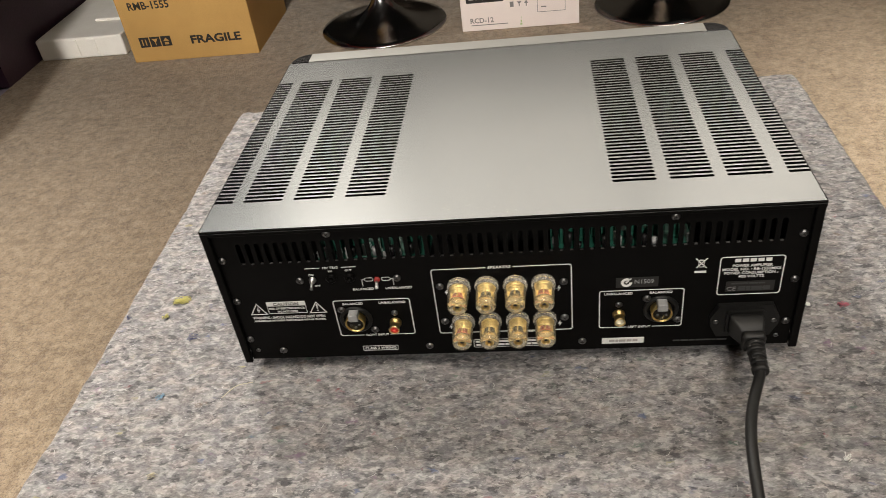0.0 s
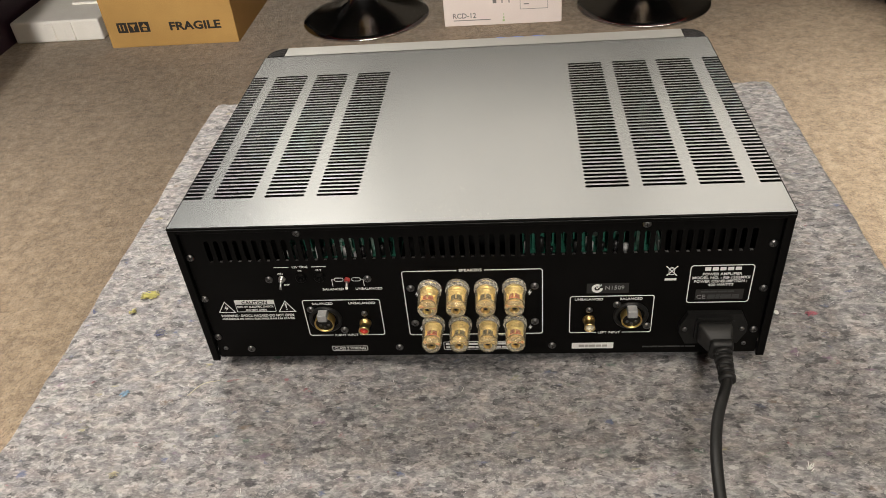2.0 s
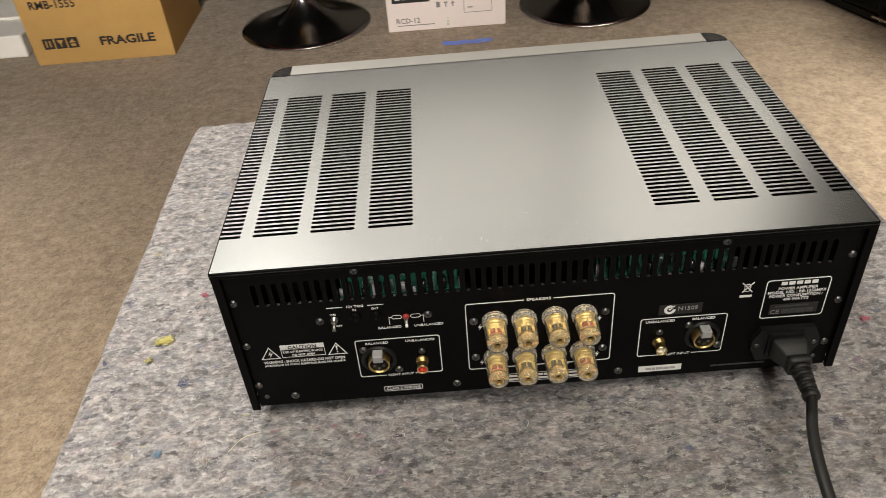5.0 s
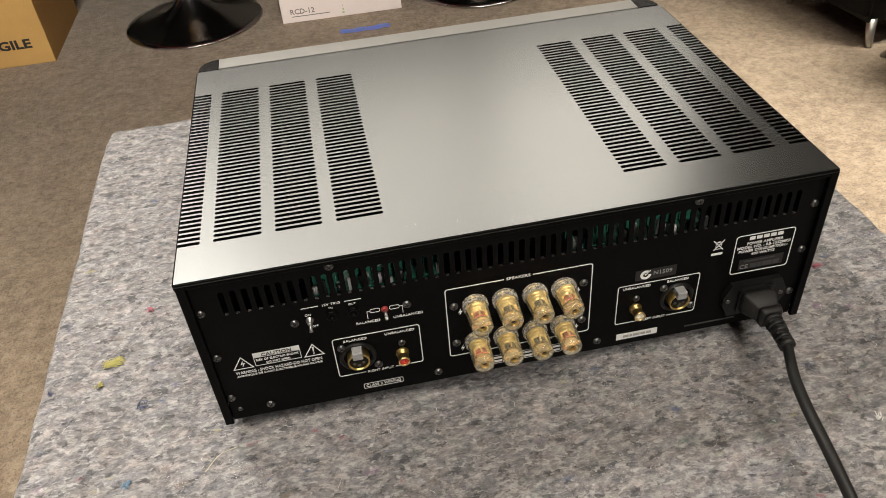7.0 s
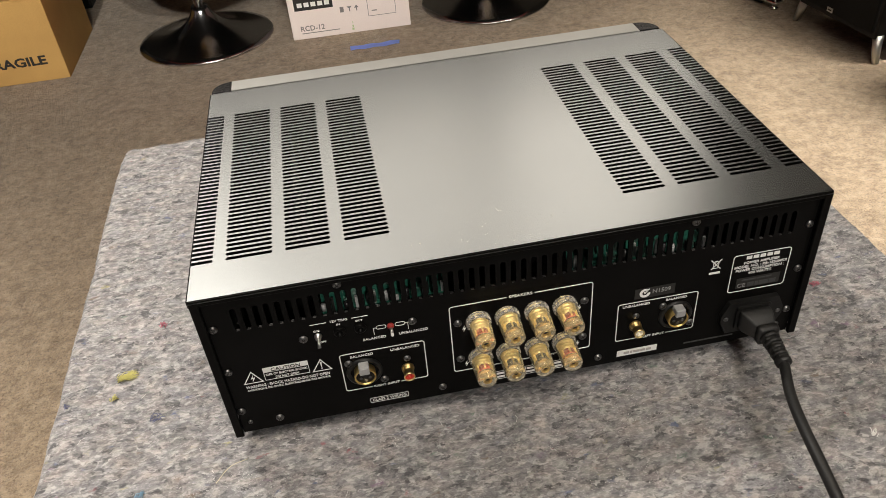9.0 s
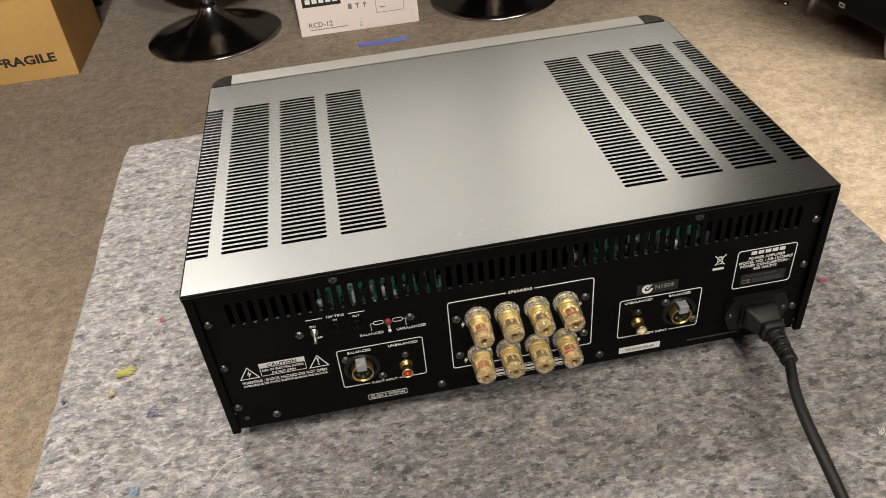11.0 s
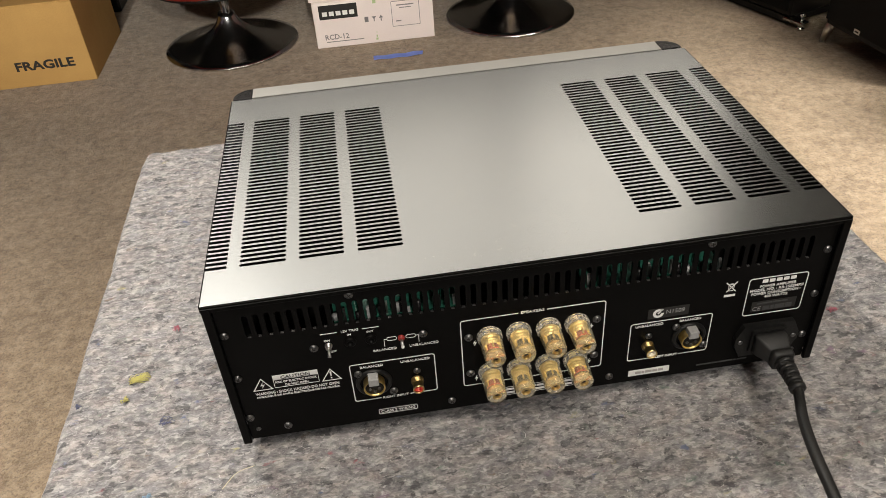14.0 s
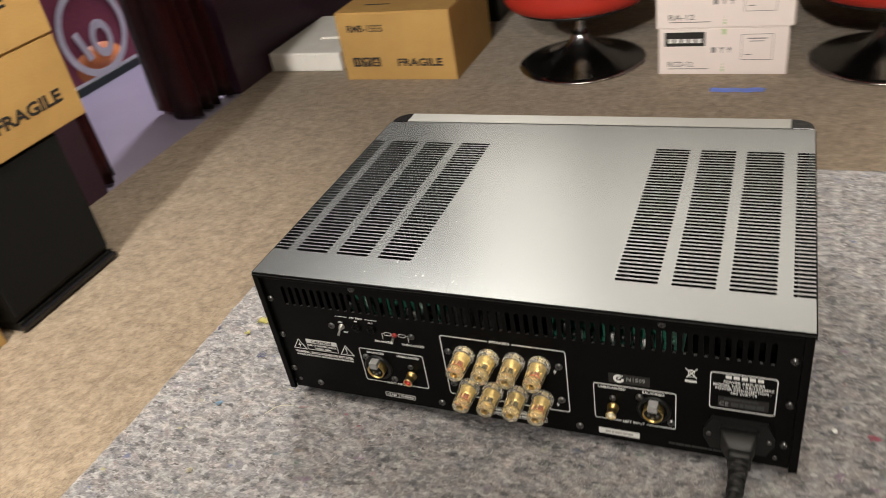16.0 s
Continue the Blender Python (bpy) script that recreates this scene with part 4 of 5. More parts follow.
# balanced inputs, phono inputs, switches, trigger sockets
def xlr_socket(x, z):
    m = axis_y(x, z)
    sock = part("balanced_socket", lathe(bmesh.new(), [(0.0128, 0.0), (0.0128, 0.0012), (0.0115, 0.0022), (0.0100, 0.0022), (0.0100, 0.0)], 32, m, cap=False), black_plastic, amp, "black three-pin balanced socket")
    part("ring", lathe(bmesh.new(), [(0.0076, 0.0), (0.0076, 0.0066), (0.0072, 0.0070), (0.0066, 0.0066), (0.0065, 0.0002)], 32, m, cap=False), ring_brass, sock, "brass shell ring")
    part("insert", lathe(bmesh.new(), [(0.0065, 0.0006), (0.0065, 0.0056), (0.0, 0.0056)], 28, m, cap=False), black_plastic, sock)
    for a in (200, 340, 270):
        px, pz = 0.0034 * math.cos(radians(a)), 0.0034 * math.sin(radians(a))
        part("pin_hole", lathe(bmesh.new(), [(0.0, 0.0057), (0.0011, 0.0057), (0.0011, 0.0061), (0.0008, 0.0061), (0.0008, 0.0058)], 10, axis_y(x + px, z + pz), cap=False), black_screw, sock)
    bm = prism(bmesh.new(), rounded(x - 0.0036, x + 0.0036, z + 0.0046, z + 0.0112, 0.0008, 2), -0.0092, 0.0)
    bmesh.ops.bevel(bm, geom=[e for e in bm.edges if e.verts[0].co.y < -0.008 and e.verts[1].co.y < -0.008], offset=0.0006, segments=1, affect="EDGES")
    part("latch", bm, grey_plastic, sock, "grey push latch")


def phono_socket(x, z, mat, label):
    m = axis_y(x, z)
    sock = part("phono_socket", lathe(bmesh.new(), [(0.0037, 0.0042), (0.0037, 0.0082), (0.0040, 0.0085), (0.0040, 0.0098), (0.0032, 0.0098), (0.0032, 0.0048)], 24, m, cap=False), gold, amp, "gold-plated phono socket")
    part("collar", lathe(bmesh.new(), [(0.0046, 0.0), (0.0046, 0.0016), (0.0038, 0.0020), (0.0038, 0.0042), (0.0030, 0.0044)], 24, m, cap=False), dark_brass, sock, "dull brass collar")
    part("insulator", lathe(bmesh.new(), [(0.0032, 0.0060), (0.0032, 0.0091), (0.0014, 0.0091), (0.0014, 0.0052), (0.0, 0.0052)], 20, m, cap=False), mat, sock, label)


xlr_socket(-0.1160, 0.0535)
xlr_socket(0.1145, 0.0530)
phono_socket(-0.0855, 0.0490, red_plastic, "red insulator")
phono_socket(0.0840, 0.0490, ivory_plastic, "ivory insulator")
toggle = part("toggle_switch", lathe(bmesh.new(), [(0.0026, 0.0), (0.0026, 0.0010), (0.0019, 0.0012), (0.0019, 0.0034), (0.0, 0.0034)], 16, axis_y(-0.142, 0.0945), cap=False), steel, amp, "nickel toggle switch")
part("lever", tube(bmesh.new(), [(-0.142, -0.003, 0.0945), (-0.142, -0.0055, 0.0930), (-0.142, -0.0082, 0.0912)], 0.0013, 10, radii=[0.0008, 0.0009, 0.0012]), steel, toggle)
for x in (-0.1273, -0.1133):
    part("trigger_socket", lathe(bmesh.new(), [(0.0040, 0.0), (0.0040, 0.0016), (0.0034, 0.0022), (0.0020, 0.0022), (0.0019, 0.0004), (0.0, 0.0004)], 20, axis_y(x, 0.0955), cap=False), black_metal, amp, "black mini-jack socket")
mode = part("mode_switch", lathe(bmesh.new(), [(0.0023, 0.0), (0.0023, 0.0016), (0.0015, 0.0022), (0.0, 0.0022)], 16, axis_y(-0.0930, 0.0925), cap=False), material("dark_red_plastic", (0.30, 0.03, 0.025), 0.4), amp, "red mode switch")
part("lever", tube(bmesh.new(), [(-0.0930, -0.0025, 0.0925), (-0.0928, -0.0065, 0.0905)], 0.0011, 8), steel, mode)
part("lever_tip", lathe(bmesh.new(), [(0.0, -0.0016), (0.0014, -0.0012), (0.0016, 0.0), (0.0012, 0.0012), (0.0, 0.0015)], 12, Matrix.Translation((-0.0928, -0.0070, 0.0902)) @ Matrix.Scale(0.75, 4), cap=False), print_white, mode, "white lever tip")

# printed frames, words and marks
INK = print_white
outline_frame(-0.1315, -0.0715, 0.0360, 0.0730, 0.0022, 0.0007, INK, amp, (-0.1125, -0.0915, "bottom"))
outline_frame(0.0695, 0.1305, 0.0352, 0.0722, 0.0022, 0.0007, INK, amp, (0.0900, 0.1090, "bottom"))
outline_frame(-0.0525, 0.0500, 0.0352, 0.0992, 0.0024, 0.0007, INK, amp, (-0.0120, 0.0080, "top"))
outline_frame(0.1530, 0.1970, 0.0640, 0.0990, 0.0026, 0.0007, INK, amp)
outline_frame(-0.1160, -0.0875, 0.0192, 0.0243, 0.0010, 0.0004, INK, amp)
outline_frame(-0.0270, 0.0300, 0.0190, 0.0275, 0.0012, 0.0004, INK, amp)
for text, x, z, w, h in (
    ("12V TRIG", -0.1265, 0.1052, 0.0115, 0.0019), ("ON", -0.1425, 0.0990, 0.0040, 0.0018), ("OFF", -0.1395, 0.0885, 0.0042, 0.0016), ("IN", -0.1273, 0.1018, 0.0025, 0.0015), ("OUT", -0.1133, 0.1020, 0.0048, 0.0015),
    ("BALANCED", -0.1050, 0.0835, 0.0160, 0.0021), ("UNBALANCED", -0.0780, 0.0835, 0.0200, 0.0021),
    ("BALANCED", -0.1160, 0.0692, 0.0160, 0.0021), ("UNBALANCED", -0.0855, 0.0692, 0.0205, 0.0021), ("RIGHT INPUT", -0.1020, 0.0363, 0.0185, 0.0021),
    ("UNBALANCED", 0.0835, 0.0690, 0.0205, 0.0021), ("BALANCED", 0.1140, 0.0690, 0.0160, 0.0021), ("LEFT INPUT", 0.0995, 0.0356, 0.0165, 0.0021),
    ("SPEAKERS", -0.0020, 0.0990, 0.0165, 0.0023), ("RIGHT", -0.0115, 0.0350, 0.0080, 0.0018), ("LEFT", 0.0200, 0.0350, 0.0066, 0.0018),
    ("CLASS 2 WIRING", -0.1018, 0.02175, 0.0250, 0.0026),
    ("WARNING : SHOCK HAZARD-DO NOT OPEN", -0.1690, 0.0582, 0.0580, 0.0026), ("AVIS:RISQUE DE CHOC ÉLECTRIQUE-NE PAS OUVRIR", -0.1690, 0.0550, 0.0580, 0.0024),
    ("POWER AMPLIFIER", 0.1755, 0.0908, 0.0270, 0.0024), ("MODEL NO. : RB-1552MKII", 0.1750, 0.0875, 0.0395, 0.0024), ("POWER CONSUMPTION :", 0.1750, 0.0842, 0.0365, 0.0024), ("400 WATTS", 0.1755, 0.0809, 0.0175, 0.0024),
):
    lettering(text, x, z, w, h, INK, amp)
part("printed_rule", boxed(-0.1460, -0.1350, -0.0002, 0, 0.1049, 0.1054), INK, amp)
part("printed_rule", boxed(-0.1180, -0.1070, -0.0002, 0, 0.1049, 0.1054), INK, amp)
for s in (-1, 1):
    a, b = sorted((-0.0930 + s * 0.0100, -0.0930 + s * 0.0118))
    bm = boxed(-0.0930 + s * 0.0118 - 0.0002, -0.0930 + s * 0.0118 + 0.0002, -0.0002, 0, 0.0862, 0.0927)
    box(bm, a, b, -0.0002, 0, 0.0923, 0.0927)
    part("printed_bracket", bm, INK, amp)
for s in (-1, 1):
    a, b = sorted((-0.0930 + s * 0.0030, -0.0930 + s * 0.0100))
    outline_frame(a, b, 0.0908, 0.0942, 0.0015, 0.0004, INK, amp)
# caution panel, triangles and lightning marks
bm = prism(bmesh.new(), [(-0.1840, 0.0695), (-0.1530, 0.0695), (-0.1530, 0.0740), (-0.1840, 0.0740)], -0.0002, 0)
part("caution_bar", bm, INK, amp)
lettering("CAUTION", -0.1685, 0.07175, 0.0200, 0.0030, print_black, amp, Matrix.Translation((0, -0.0002, 0)))
outline_frame(-0.1840, -0.1530, 0.0620, 0.0700, 0.0006, 0.0004, INK, amp)
lettering("RISK OF ELECTRIC SHOCK", -0.1685, 0.0673, 0.0285, 0.0019, INK, amp, bold=0.01)
lettering("DO NOT OPEN", -0.1685, 0.0640, 0.0160, 0.0019, INK, amp, bold=0.01)


def triangle(cx, z0, z1, w):
    bm, t = bmesh.new(), 0.0006
    outer = [(cx - w / 2, z0), (cx + w / 2, z0), (cx, z1)]
    inner = [(cx - w / 2 + 2.0 * t, z0 + t), (cx + w / 2 - 2.0 * t, z0 + t), (cx, z1 - 2.0 * t)]
    for k in range(3):
        n = (k + 1) % 3
        prism(bm, [outer[k], outer[n], inner[n], inner[k]], -0.0002, 0)
    return part("warning_triangle", bm, INK, amp)


def bolt(cx, z0, z1):
    w, bm = (z1 - z0) * 0.3, bmesh.new()
    m = (z0 + z1) / 2
    prism(bm, [(cx - w * 0.2, z0), (cx + w, m + w * 0.35), (cx + w * 0.1, m + w * 0.15), (cx + w * 0.4, z1), (cx - w * 0.7, m - w * 0.4), (cx + w * 0.1, m - w * 0.1)], -0.0002, 0)
    return part("lightning_mark", bm, INK, amp)


triangle(-0.1920, 0.0615, 0.0730, 0.0140), triangle(-0.1445, 0.0615, 0.0730, 0.0140)
bolt(-0.1920, 0.0630, 0.0695)
part("exclamation_mark", prism(prism(bmesh.new(), [(-0.1448, 0.0655), (-0.1442, 0.0655), (-0.1438, 0.0700), (-0.1452, 0.0700)], -0.0002, 0), [(-0.1450, 0.0635), (-0.1440, 0.0635), (-0.1440, 0.0645), (-0.1450, 0.0645)], -0.0002, 0), INK, amp)
for x, z in ((-0.0430, 0.0770), (-0.0430, 0.0420), (0.0402, 0.0770), (0.0402, 0.0420)):
    bolt(x, z - 0.0028, z + 0.0028)
# approval sticker, bin mark, serial label, maker's marks as plain shapes
part("approval_sticker", boxed(0.0815, 0.1115, -0.00015, 0, 0.0748, 0.0840), print_black, amp)
ring = bmesh.new()
for k in range(20):
    a0, a1 = radians(40 + 320 * k / 20), radians(40 + 320 * (k + 1) / 20)
    prism(ring, [(0.0890 + r * math.cos(a), 0.0794 + r * math.sin(a)) for r, a in ((0.0020, a0), (0.0040, a0), (0.0040, a1), (0.0020, a1))], -0.0003, 0)
prism(ring, [(0.0880, 0.0800), (0.0890, 0.0786), (0.0925, 0.0828), (0.0918, 0.0832), (0.0891, 0.0802), (0.0886, 0.0806)], -0.0003, 0)
part("approval_mark", ring, INK, amp)
lettering("N1509", 0.1015, 0.0800, 0.0135, 0.0036, material("grey_sticker_print", (0.28, 0.28, 0.28), 0.6), amp, Matrix.Translation((0, -0.00015, 0)), bold=0.0)
bm = bmesh.new()
for pts in ([(0.1368, 0.0905), (0.1375, 0.0900), (0.1445, 0.0985), (0.1440, 0.0990)], [(0.1360, 0.0985), (0.1438, 0.0898), (0.1444, 0.0903), (0.1366, 0.0990)],
            [(0.1380, 0.0965), (0.1425, 0.0965), (0.1425, 0.0971), (0.1380, 0.0971)], [(0.1384, 0.0910), (0.1388, 0.0910), (0.1384, 0.0965), (0.1380, 0.0965)], [(0.1418, 0.0910), (0.1422, 0.0910), (0.1426, 0.0965), (0.1421, 0.0965)],
            [(0.1386, 0.0908), (0.1420, 0.0908), (0.1420, 0.0913), (0.1386, 0.0913)], [(0.1392, 0.0971), (0.1412, 0.0971), (0.1412, 0.0976), (0.1392, 0.0976)]):
    prism(bm, pts, -0.0002, 0)
part("bin_mark", bm, INK, amp)
part("bin_mark_bar", boxed(0.1360, 0.1442, -0.0002, 0, 0.0857, 0.0876), INK, amp)
part("serial_label", boxed(0.0720, 0.1035, -0.0003, 0, 0.0188, 0.0246), print_white, amp, "white paper label")
bars(0.0770, 0.0990, 0.0218, 0.0022, material("faint_grey_print", (0.42, 0.40, 0.38), 0.7), amp, Matrix.Translation((0, -0.0003, 0)), (0.22, 0.34, 0.6, 0.8))
bars(0.1625, 0.1885, 0.0955, 0.0028, INK, amp, gaps=(0.2, 0.4, 0.6, 0.8), name="maker_mark", clear_by=0.0006)
bars(0.1250, 0.1650, 0.0200, 0.0013, print_dim, amp, gaps=(0.14, 0.3, 0.42, 0.72, 0.8), name="small_print_bar")
bars(-0.0255, 0.0290, 0.0250, 0.0018, INK, amp, gaps=(0.3, 0.5, 0.72), name="small_print_bar")
bars(-0.0255, 0.0290, 0.0215, 0.0018, INK, amp, gaps=(0.2, 0.42, 0.62, 0.8), name="small_print_bar")
part("rating_label", boxed(0.1590, 0.1925, -0.00015, 0, 0.0670, 0.0765), print_black, amp)
lettering("CE", 0.1630, 0.0698, 0.0062, 0.0036, print_grey, amp, Matrix.Translation((0, -0.00015, 0)), bold=0.0)
bars(0.1675, 0.1900, 0.0698, 0.0036, print_dim, amp, Matrix.Translation((0, -0.00015, 0)), (0.25, 0.4, 0.75))
bars(0.1625, 0.1860, 0.0745, 0.0012, print_dim, amp, Matrix.Translation((0, -0.00015, 0)), (0.5, 0.8))

# mains inlet
IX, IZ = 0.1745, 0.0415
FLANGE = [(-0.0243, 0.0035), (-0.0243, -0.0035), (-0.0190, -0.0148), (0.0190, -0.0148), (0.0243, -0.0035), (0.0243, 0.0035), (0.0190, 0.0148), (-0.0190, 0.0148)]
inlet = part("mains_inlet", prism(bmesh.new(), [(IX + x, IZ + z) for x, z in FLANGE], -0.0042, 0), black_plastic, amp, "black mains inlet")
part("inlet_rim", prism(bmesh.new(), rounded(IX - 0.0137, IX + 0.0137, IZ - 0.0112, IZ + 0.0112, 0.003), -0.0064, -0.0042), black_plastic, inlet)
for sx in (-0.0205, 0.0205):
    part("inlet_rivet", lathe(bmesh.new(), [(0.0019, 0.0042), (0.0019, 0.0046), (0.0012, 0.0050), (0.0, 0.0048)], 14, axis_y(IX + sx, IZ), cap=False), black_screw, inlet)


# ---- mains lead ----
def loft(bm, sections, n=4):
    """Joins rounded oblongs, given as (middle, half width, half height, corner radius), into one closed skin."""
    rings = []
    for mid, hw, hh, rr in sections:
        rings.append([bm.verts.new((mid[0] + x, mid[1], mid[2] + z)) for x, z in rounded(-hw, hw, -hh, hh, rr, n)])
    for a, b in zip(rings, rings[1:]):
        for k in range(len(a)):
            q = (k + 1) % len(a)
            bm.faces.new((a[k], b[k], b[q], a[q])).smooth = True
    bm.faces.new(rings[0][::-1])
    bm.faces.new(rings[-1])
    bmesh.ops.recalc_face_normals(bm, faces=bm.faces)
    return bm


lead = thing("mains_lead", "black mains lead with a moulded plug in the amplifier's inlet", "cable", (0, 0, LIFT))
plug = part("plug", loft(bmesh.new(), [((IX, -0.0064, IZ), 0.0118, 0.0088, 0.002), ((IX, -0.0095, IZ), 0.0118, 0.0088, 0.002), ((IX + 0.0004, -0.0120, IZ - 0.0002), 0.0112, 0.0086, 0.002),
                                       ((IX + 0.0016, -0.0215, IZ - 0.0012), 0.0078, 0.0066, 0.0022)]), rubber, lead, "black moulded plug")
part("plug_collar", loft(bmesh.new(), [((IX + 0.0018, -0.0212, IZ - 0.0012), 0.0070, 0.0066, 0.002), ((IX + 0.0018, -0.0218, IZ - 0.0012), 0.0080, 0.0078, 0.0022),
                                       ((IX + 0.0018, -0.0262, IZ - 0.0016), 0.0078, 0.0076, 0.0026), ((IX + 0.0018, -0.0272, IZ - 0.0016), 0.0066, 0.0064, 0.0026)]), rubber, plug)
BOOT = [(IX + 0.0018, -0.0270, IZ - 0.0016), (IX + 0.0016, -0.0390, IZ - 0.0028), (IX + 0.0007, -0.0520, IZ - 0.0048)]


def boot_at(u):
    a, b, c = (Vector(p) for p in BOOT)
    return a * (1 - u) ** 2 + b * 2 * u * (1 - u) + c * u * u, 0.0070 - 0.0018 * u


bm = bmesh.new()
tube(bm, [boot_at(k / 12)[0] for k in range(13)], 0.005, 14, radii=[0.72 * boot_at(k / 12)[1] for k in range(13)])
for k in range(5):
    u0, u1 = 0.02 + 0.205 * k, 0.13 + 0.205 * k + (0.04 if k == 4 else 0)
    tube(bm, [boot_at(u)[0] for u in (u0, u0 + 0.01, u1 - 0.01, u1)], 0.005, 18, radii=[boot_at(u0)[1] * 0.93, boot_at(u0)[1] * (1.10 if k == 4 else 1), boot_at(u1)[1] * (1.10 if k == 4 else 1), boot_at(u1)[1] * 0.93])
    if k < 4:
        mid, rr = boot_at(u1 + 0.045)
        side = 1 if k % 2 else -1
        box(bm, mid.x + min(0, side * rr * 0.86), mid.x + max(0, side * rr * 0.86), mid.y - 0.0016, mid.y + 0.0016, mid.z - rr * 0.7, mid.z + rr * 0.7, bevel=0.0008, seg=1)
part("boot", bm, rubber, plug, "ribbed strain relief with slots")
path = curve_points([(IX + 0.0006, -0.042, IZ - 0.003), (IX + 0.0000, -0.052, IZ - 0.0043), (0.1715, -0.060, 0.0372), (0.1645, -0.077, 0.0385), (0.1580, -0.096, 0.0420), (0.1533, -0.115, 0.0440), (0.1505, -0.134, 0.0435), (0.1492, -0.152, 0.0400), (0.1490, -0.172, 0.0330), (0.1490, -0.205, 0.0190), (0.1470, -0.255, 0.0060), (0.140, -0.300, 0.0040), (0.130, -0.338, 0.0040)], 7)
part("cord", tube(bmesh.new(), path, 0.0037, 12), rubber, lead)


# ---- cartons and packing ----
def carton(name, label, size, at, turn, mat, group=""):
    """A closed carton, its front to -y, on its base; gives the Empty."""
    w, d, h = size
    c = thing(name, label, "box", at, turn, group)
    part("body", boxed(-w / 2, w / 2, 0, d, 0, h - 0.004, bevel=0.003, seg=2), mat, c)
    for s in (0, 1):
        part("flap", boxed(-w / 2 + 0.001, w / 2 - 0.001, 0.001 + s * (d / 2 + 0.0005), d / 2 - 0.0005 + s * d / 2, h - 0.004, h, bevel=0.0012), mat, c)
    return c


brown = carton("cardboard_box", "brown cardboard carton marked fragile on the carpet", (0.515, 0.455, 0.292), (-1.2865, 2.385, 0), 0, cardboard)
lettering("FRAGILE", 0.0995, 0.077, 0.203, 0.034, print_black, brown, bold=0.034, depth=0.0006)
lettering("RMB-1555", -0.128, 0.224, 0.165, 0.030, print_black, brown, bold=0.02, depth=0.0006)


def handling_marks(parent, x0, z, s, at=None):
    for k in range(3):
        bm, a = bmesh.new(), x0 + k * s * 1.12
        box(bm, a, a + s, -0.0006, 0, z, z + s)
        if at:
            bm.transform(at)
        mark = part("handling_mark", bm, print_black, parent)
        bm = bmesh.new()
        if k == 0:
            for q in range(2):
                box(bm, a + s * (0.25 + 0.35 * q), a + s * (0.36 + 0.35 * q), -0.001, -0.0006, z + s * 0.2, z + s * 0.8)
        elif k == 1:
            prism(bm, [(a + s * 0.2, z + s * 0.8), (a + s * 0.5, z + s * 0.4), (a + s * 0.8, z + s * 0.8)], -0.001, -0.0006)
            box(bm, a + s * 0.46, a + s * 0.54, -0.001, -0.0006, z + s * 0.15, z + s * 0.42)
        else:
            prism(bm, [(a + s * 0.2, z + s * 0.5), (a + s * 0.8, z + s * 0.5), (a + s * 0.5, z + s * 0.85)], -0.001, -0.0006)
            box(bm, a + s * 0.3, a + s * 0.7, -0.001, -0.0006, z + s * 0.15, z + s * 0.4)
        if at:
            bm.transform(at)
        part("mark_cutout", bm, cardboard, mark)


handling_marks(brown, -0.212, 0.060, 0.040)
bars(-0.16, -0.04, 0.0, 0.012, print_black, brown, Matrix.Translation((0, 0.10, 0.2925)) @ pose(0, 0, 0, -90), (0.3, 0.6))
bars(0.06, 0.20, 0.0, 0.010, print_black, brown, Matrix.Translation((0, 0.16, 0.2925)) @ pose(0, 0, 0, -90), (0.5,))
part("packing_tape", boxed(-0.258, 0.258, 0.195, 0.260, 0.2921, 0.2926), mottled("clear_brown_tape", (0.42, 0.28, 0.12), (0.5, 0.34, 0.16), 10, 0.25), brown, "glossy brown packing tape")

upper_brown = carton("cardboard_box", "brown cardboard carton marked fragile on a black loudspeaker", (0.56, 0.36, 0.24), (-1.655, 0.835, 0.432), 90, cardboard)
lettering("FRAGILE", 0.108, 0.083, 0.232, 0.038, print_black, upper_brown, bold=0.034, depth=0.0006)
handling_marks(upper_brown, -0.2, 0.065, 0.04)
stacked_brown = carton("cardboard_box", "brown cardboard carton stacked on another beside the doorway", (0.565, 0.365, 0.25), (-1.652, 0.835, 0.6725), 90, cardboard)
lettering("FRAGILE", 0.060, 0.120, 0.232, 0.038, print_black, stacked_brown, bold=0.03, depth=0.0006)
handling_marks(stacked_brown, -0.235, 0.100, 0.04)
carton("cardboard_box", "small orange-brown cardboard carton on the carpet by a loudspeaker", (0.34, 0.30, 0.26), (-1.68, 0.42, 0), 90, cardboard)

LOWER = carton("white_box", "white equipment carton at the bottom of a stack", (0.441, 0.36, 0.1765), (-0.0105, 2.425, 0), -0.6, white_card, "stacked white cartons")
UPPER = carton("white_box", "white equipment carton on top of another", (0.462, 0.37, 0.1765), (-0.0075, 2.42, 0.1768), -0.2, white_card, "stacked white cartons")
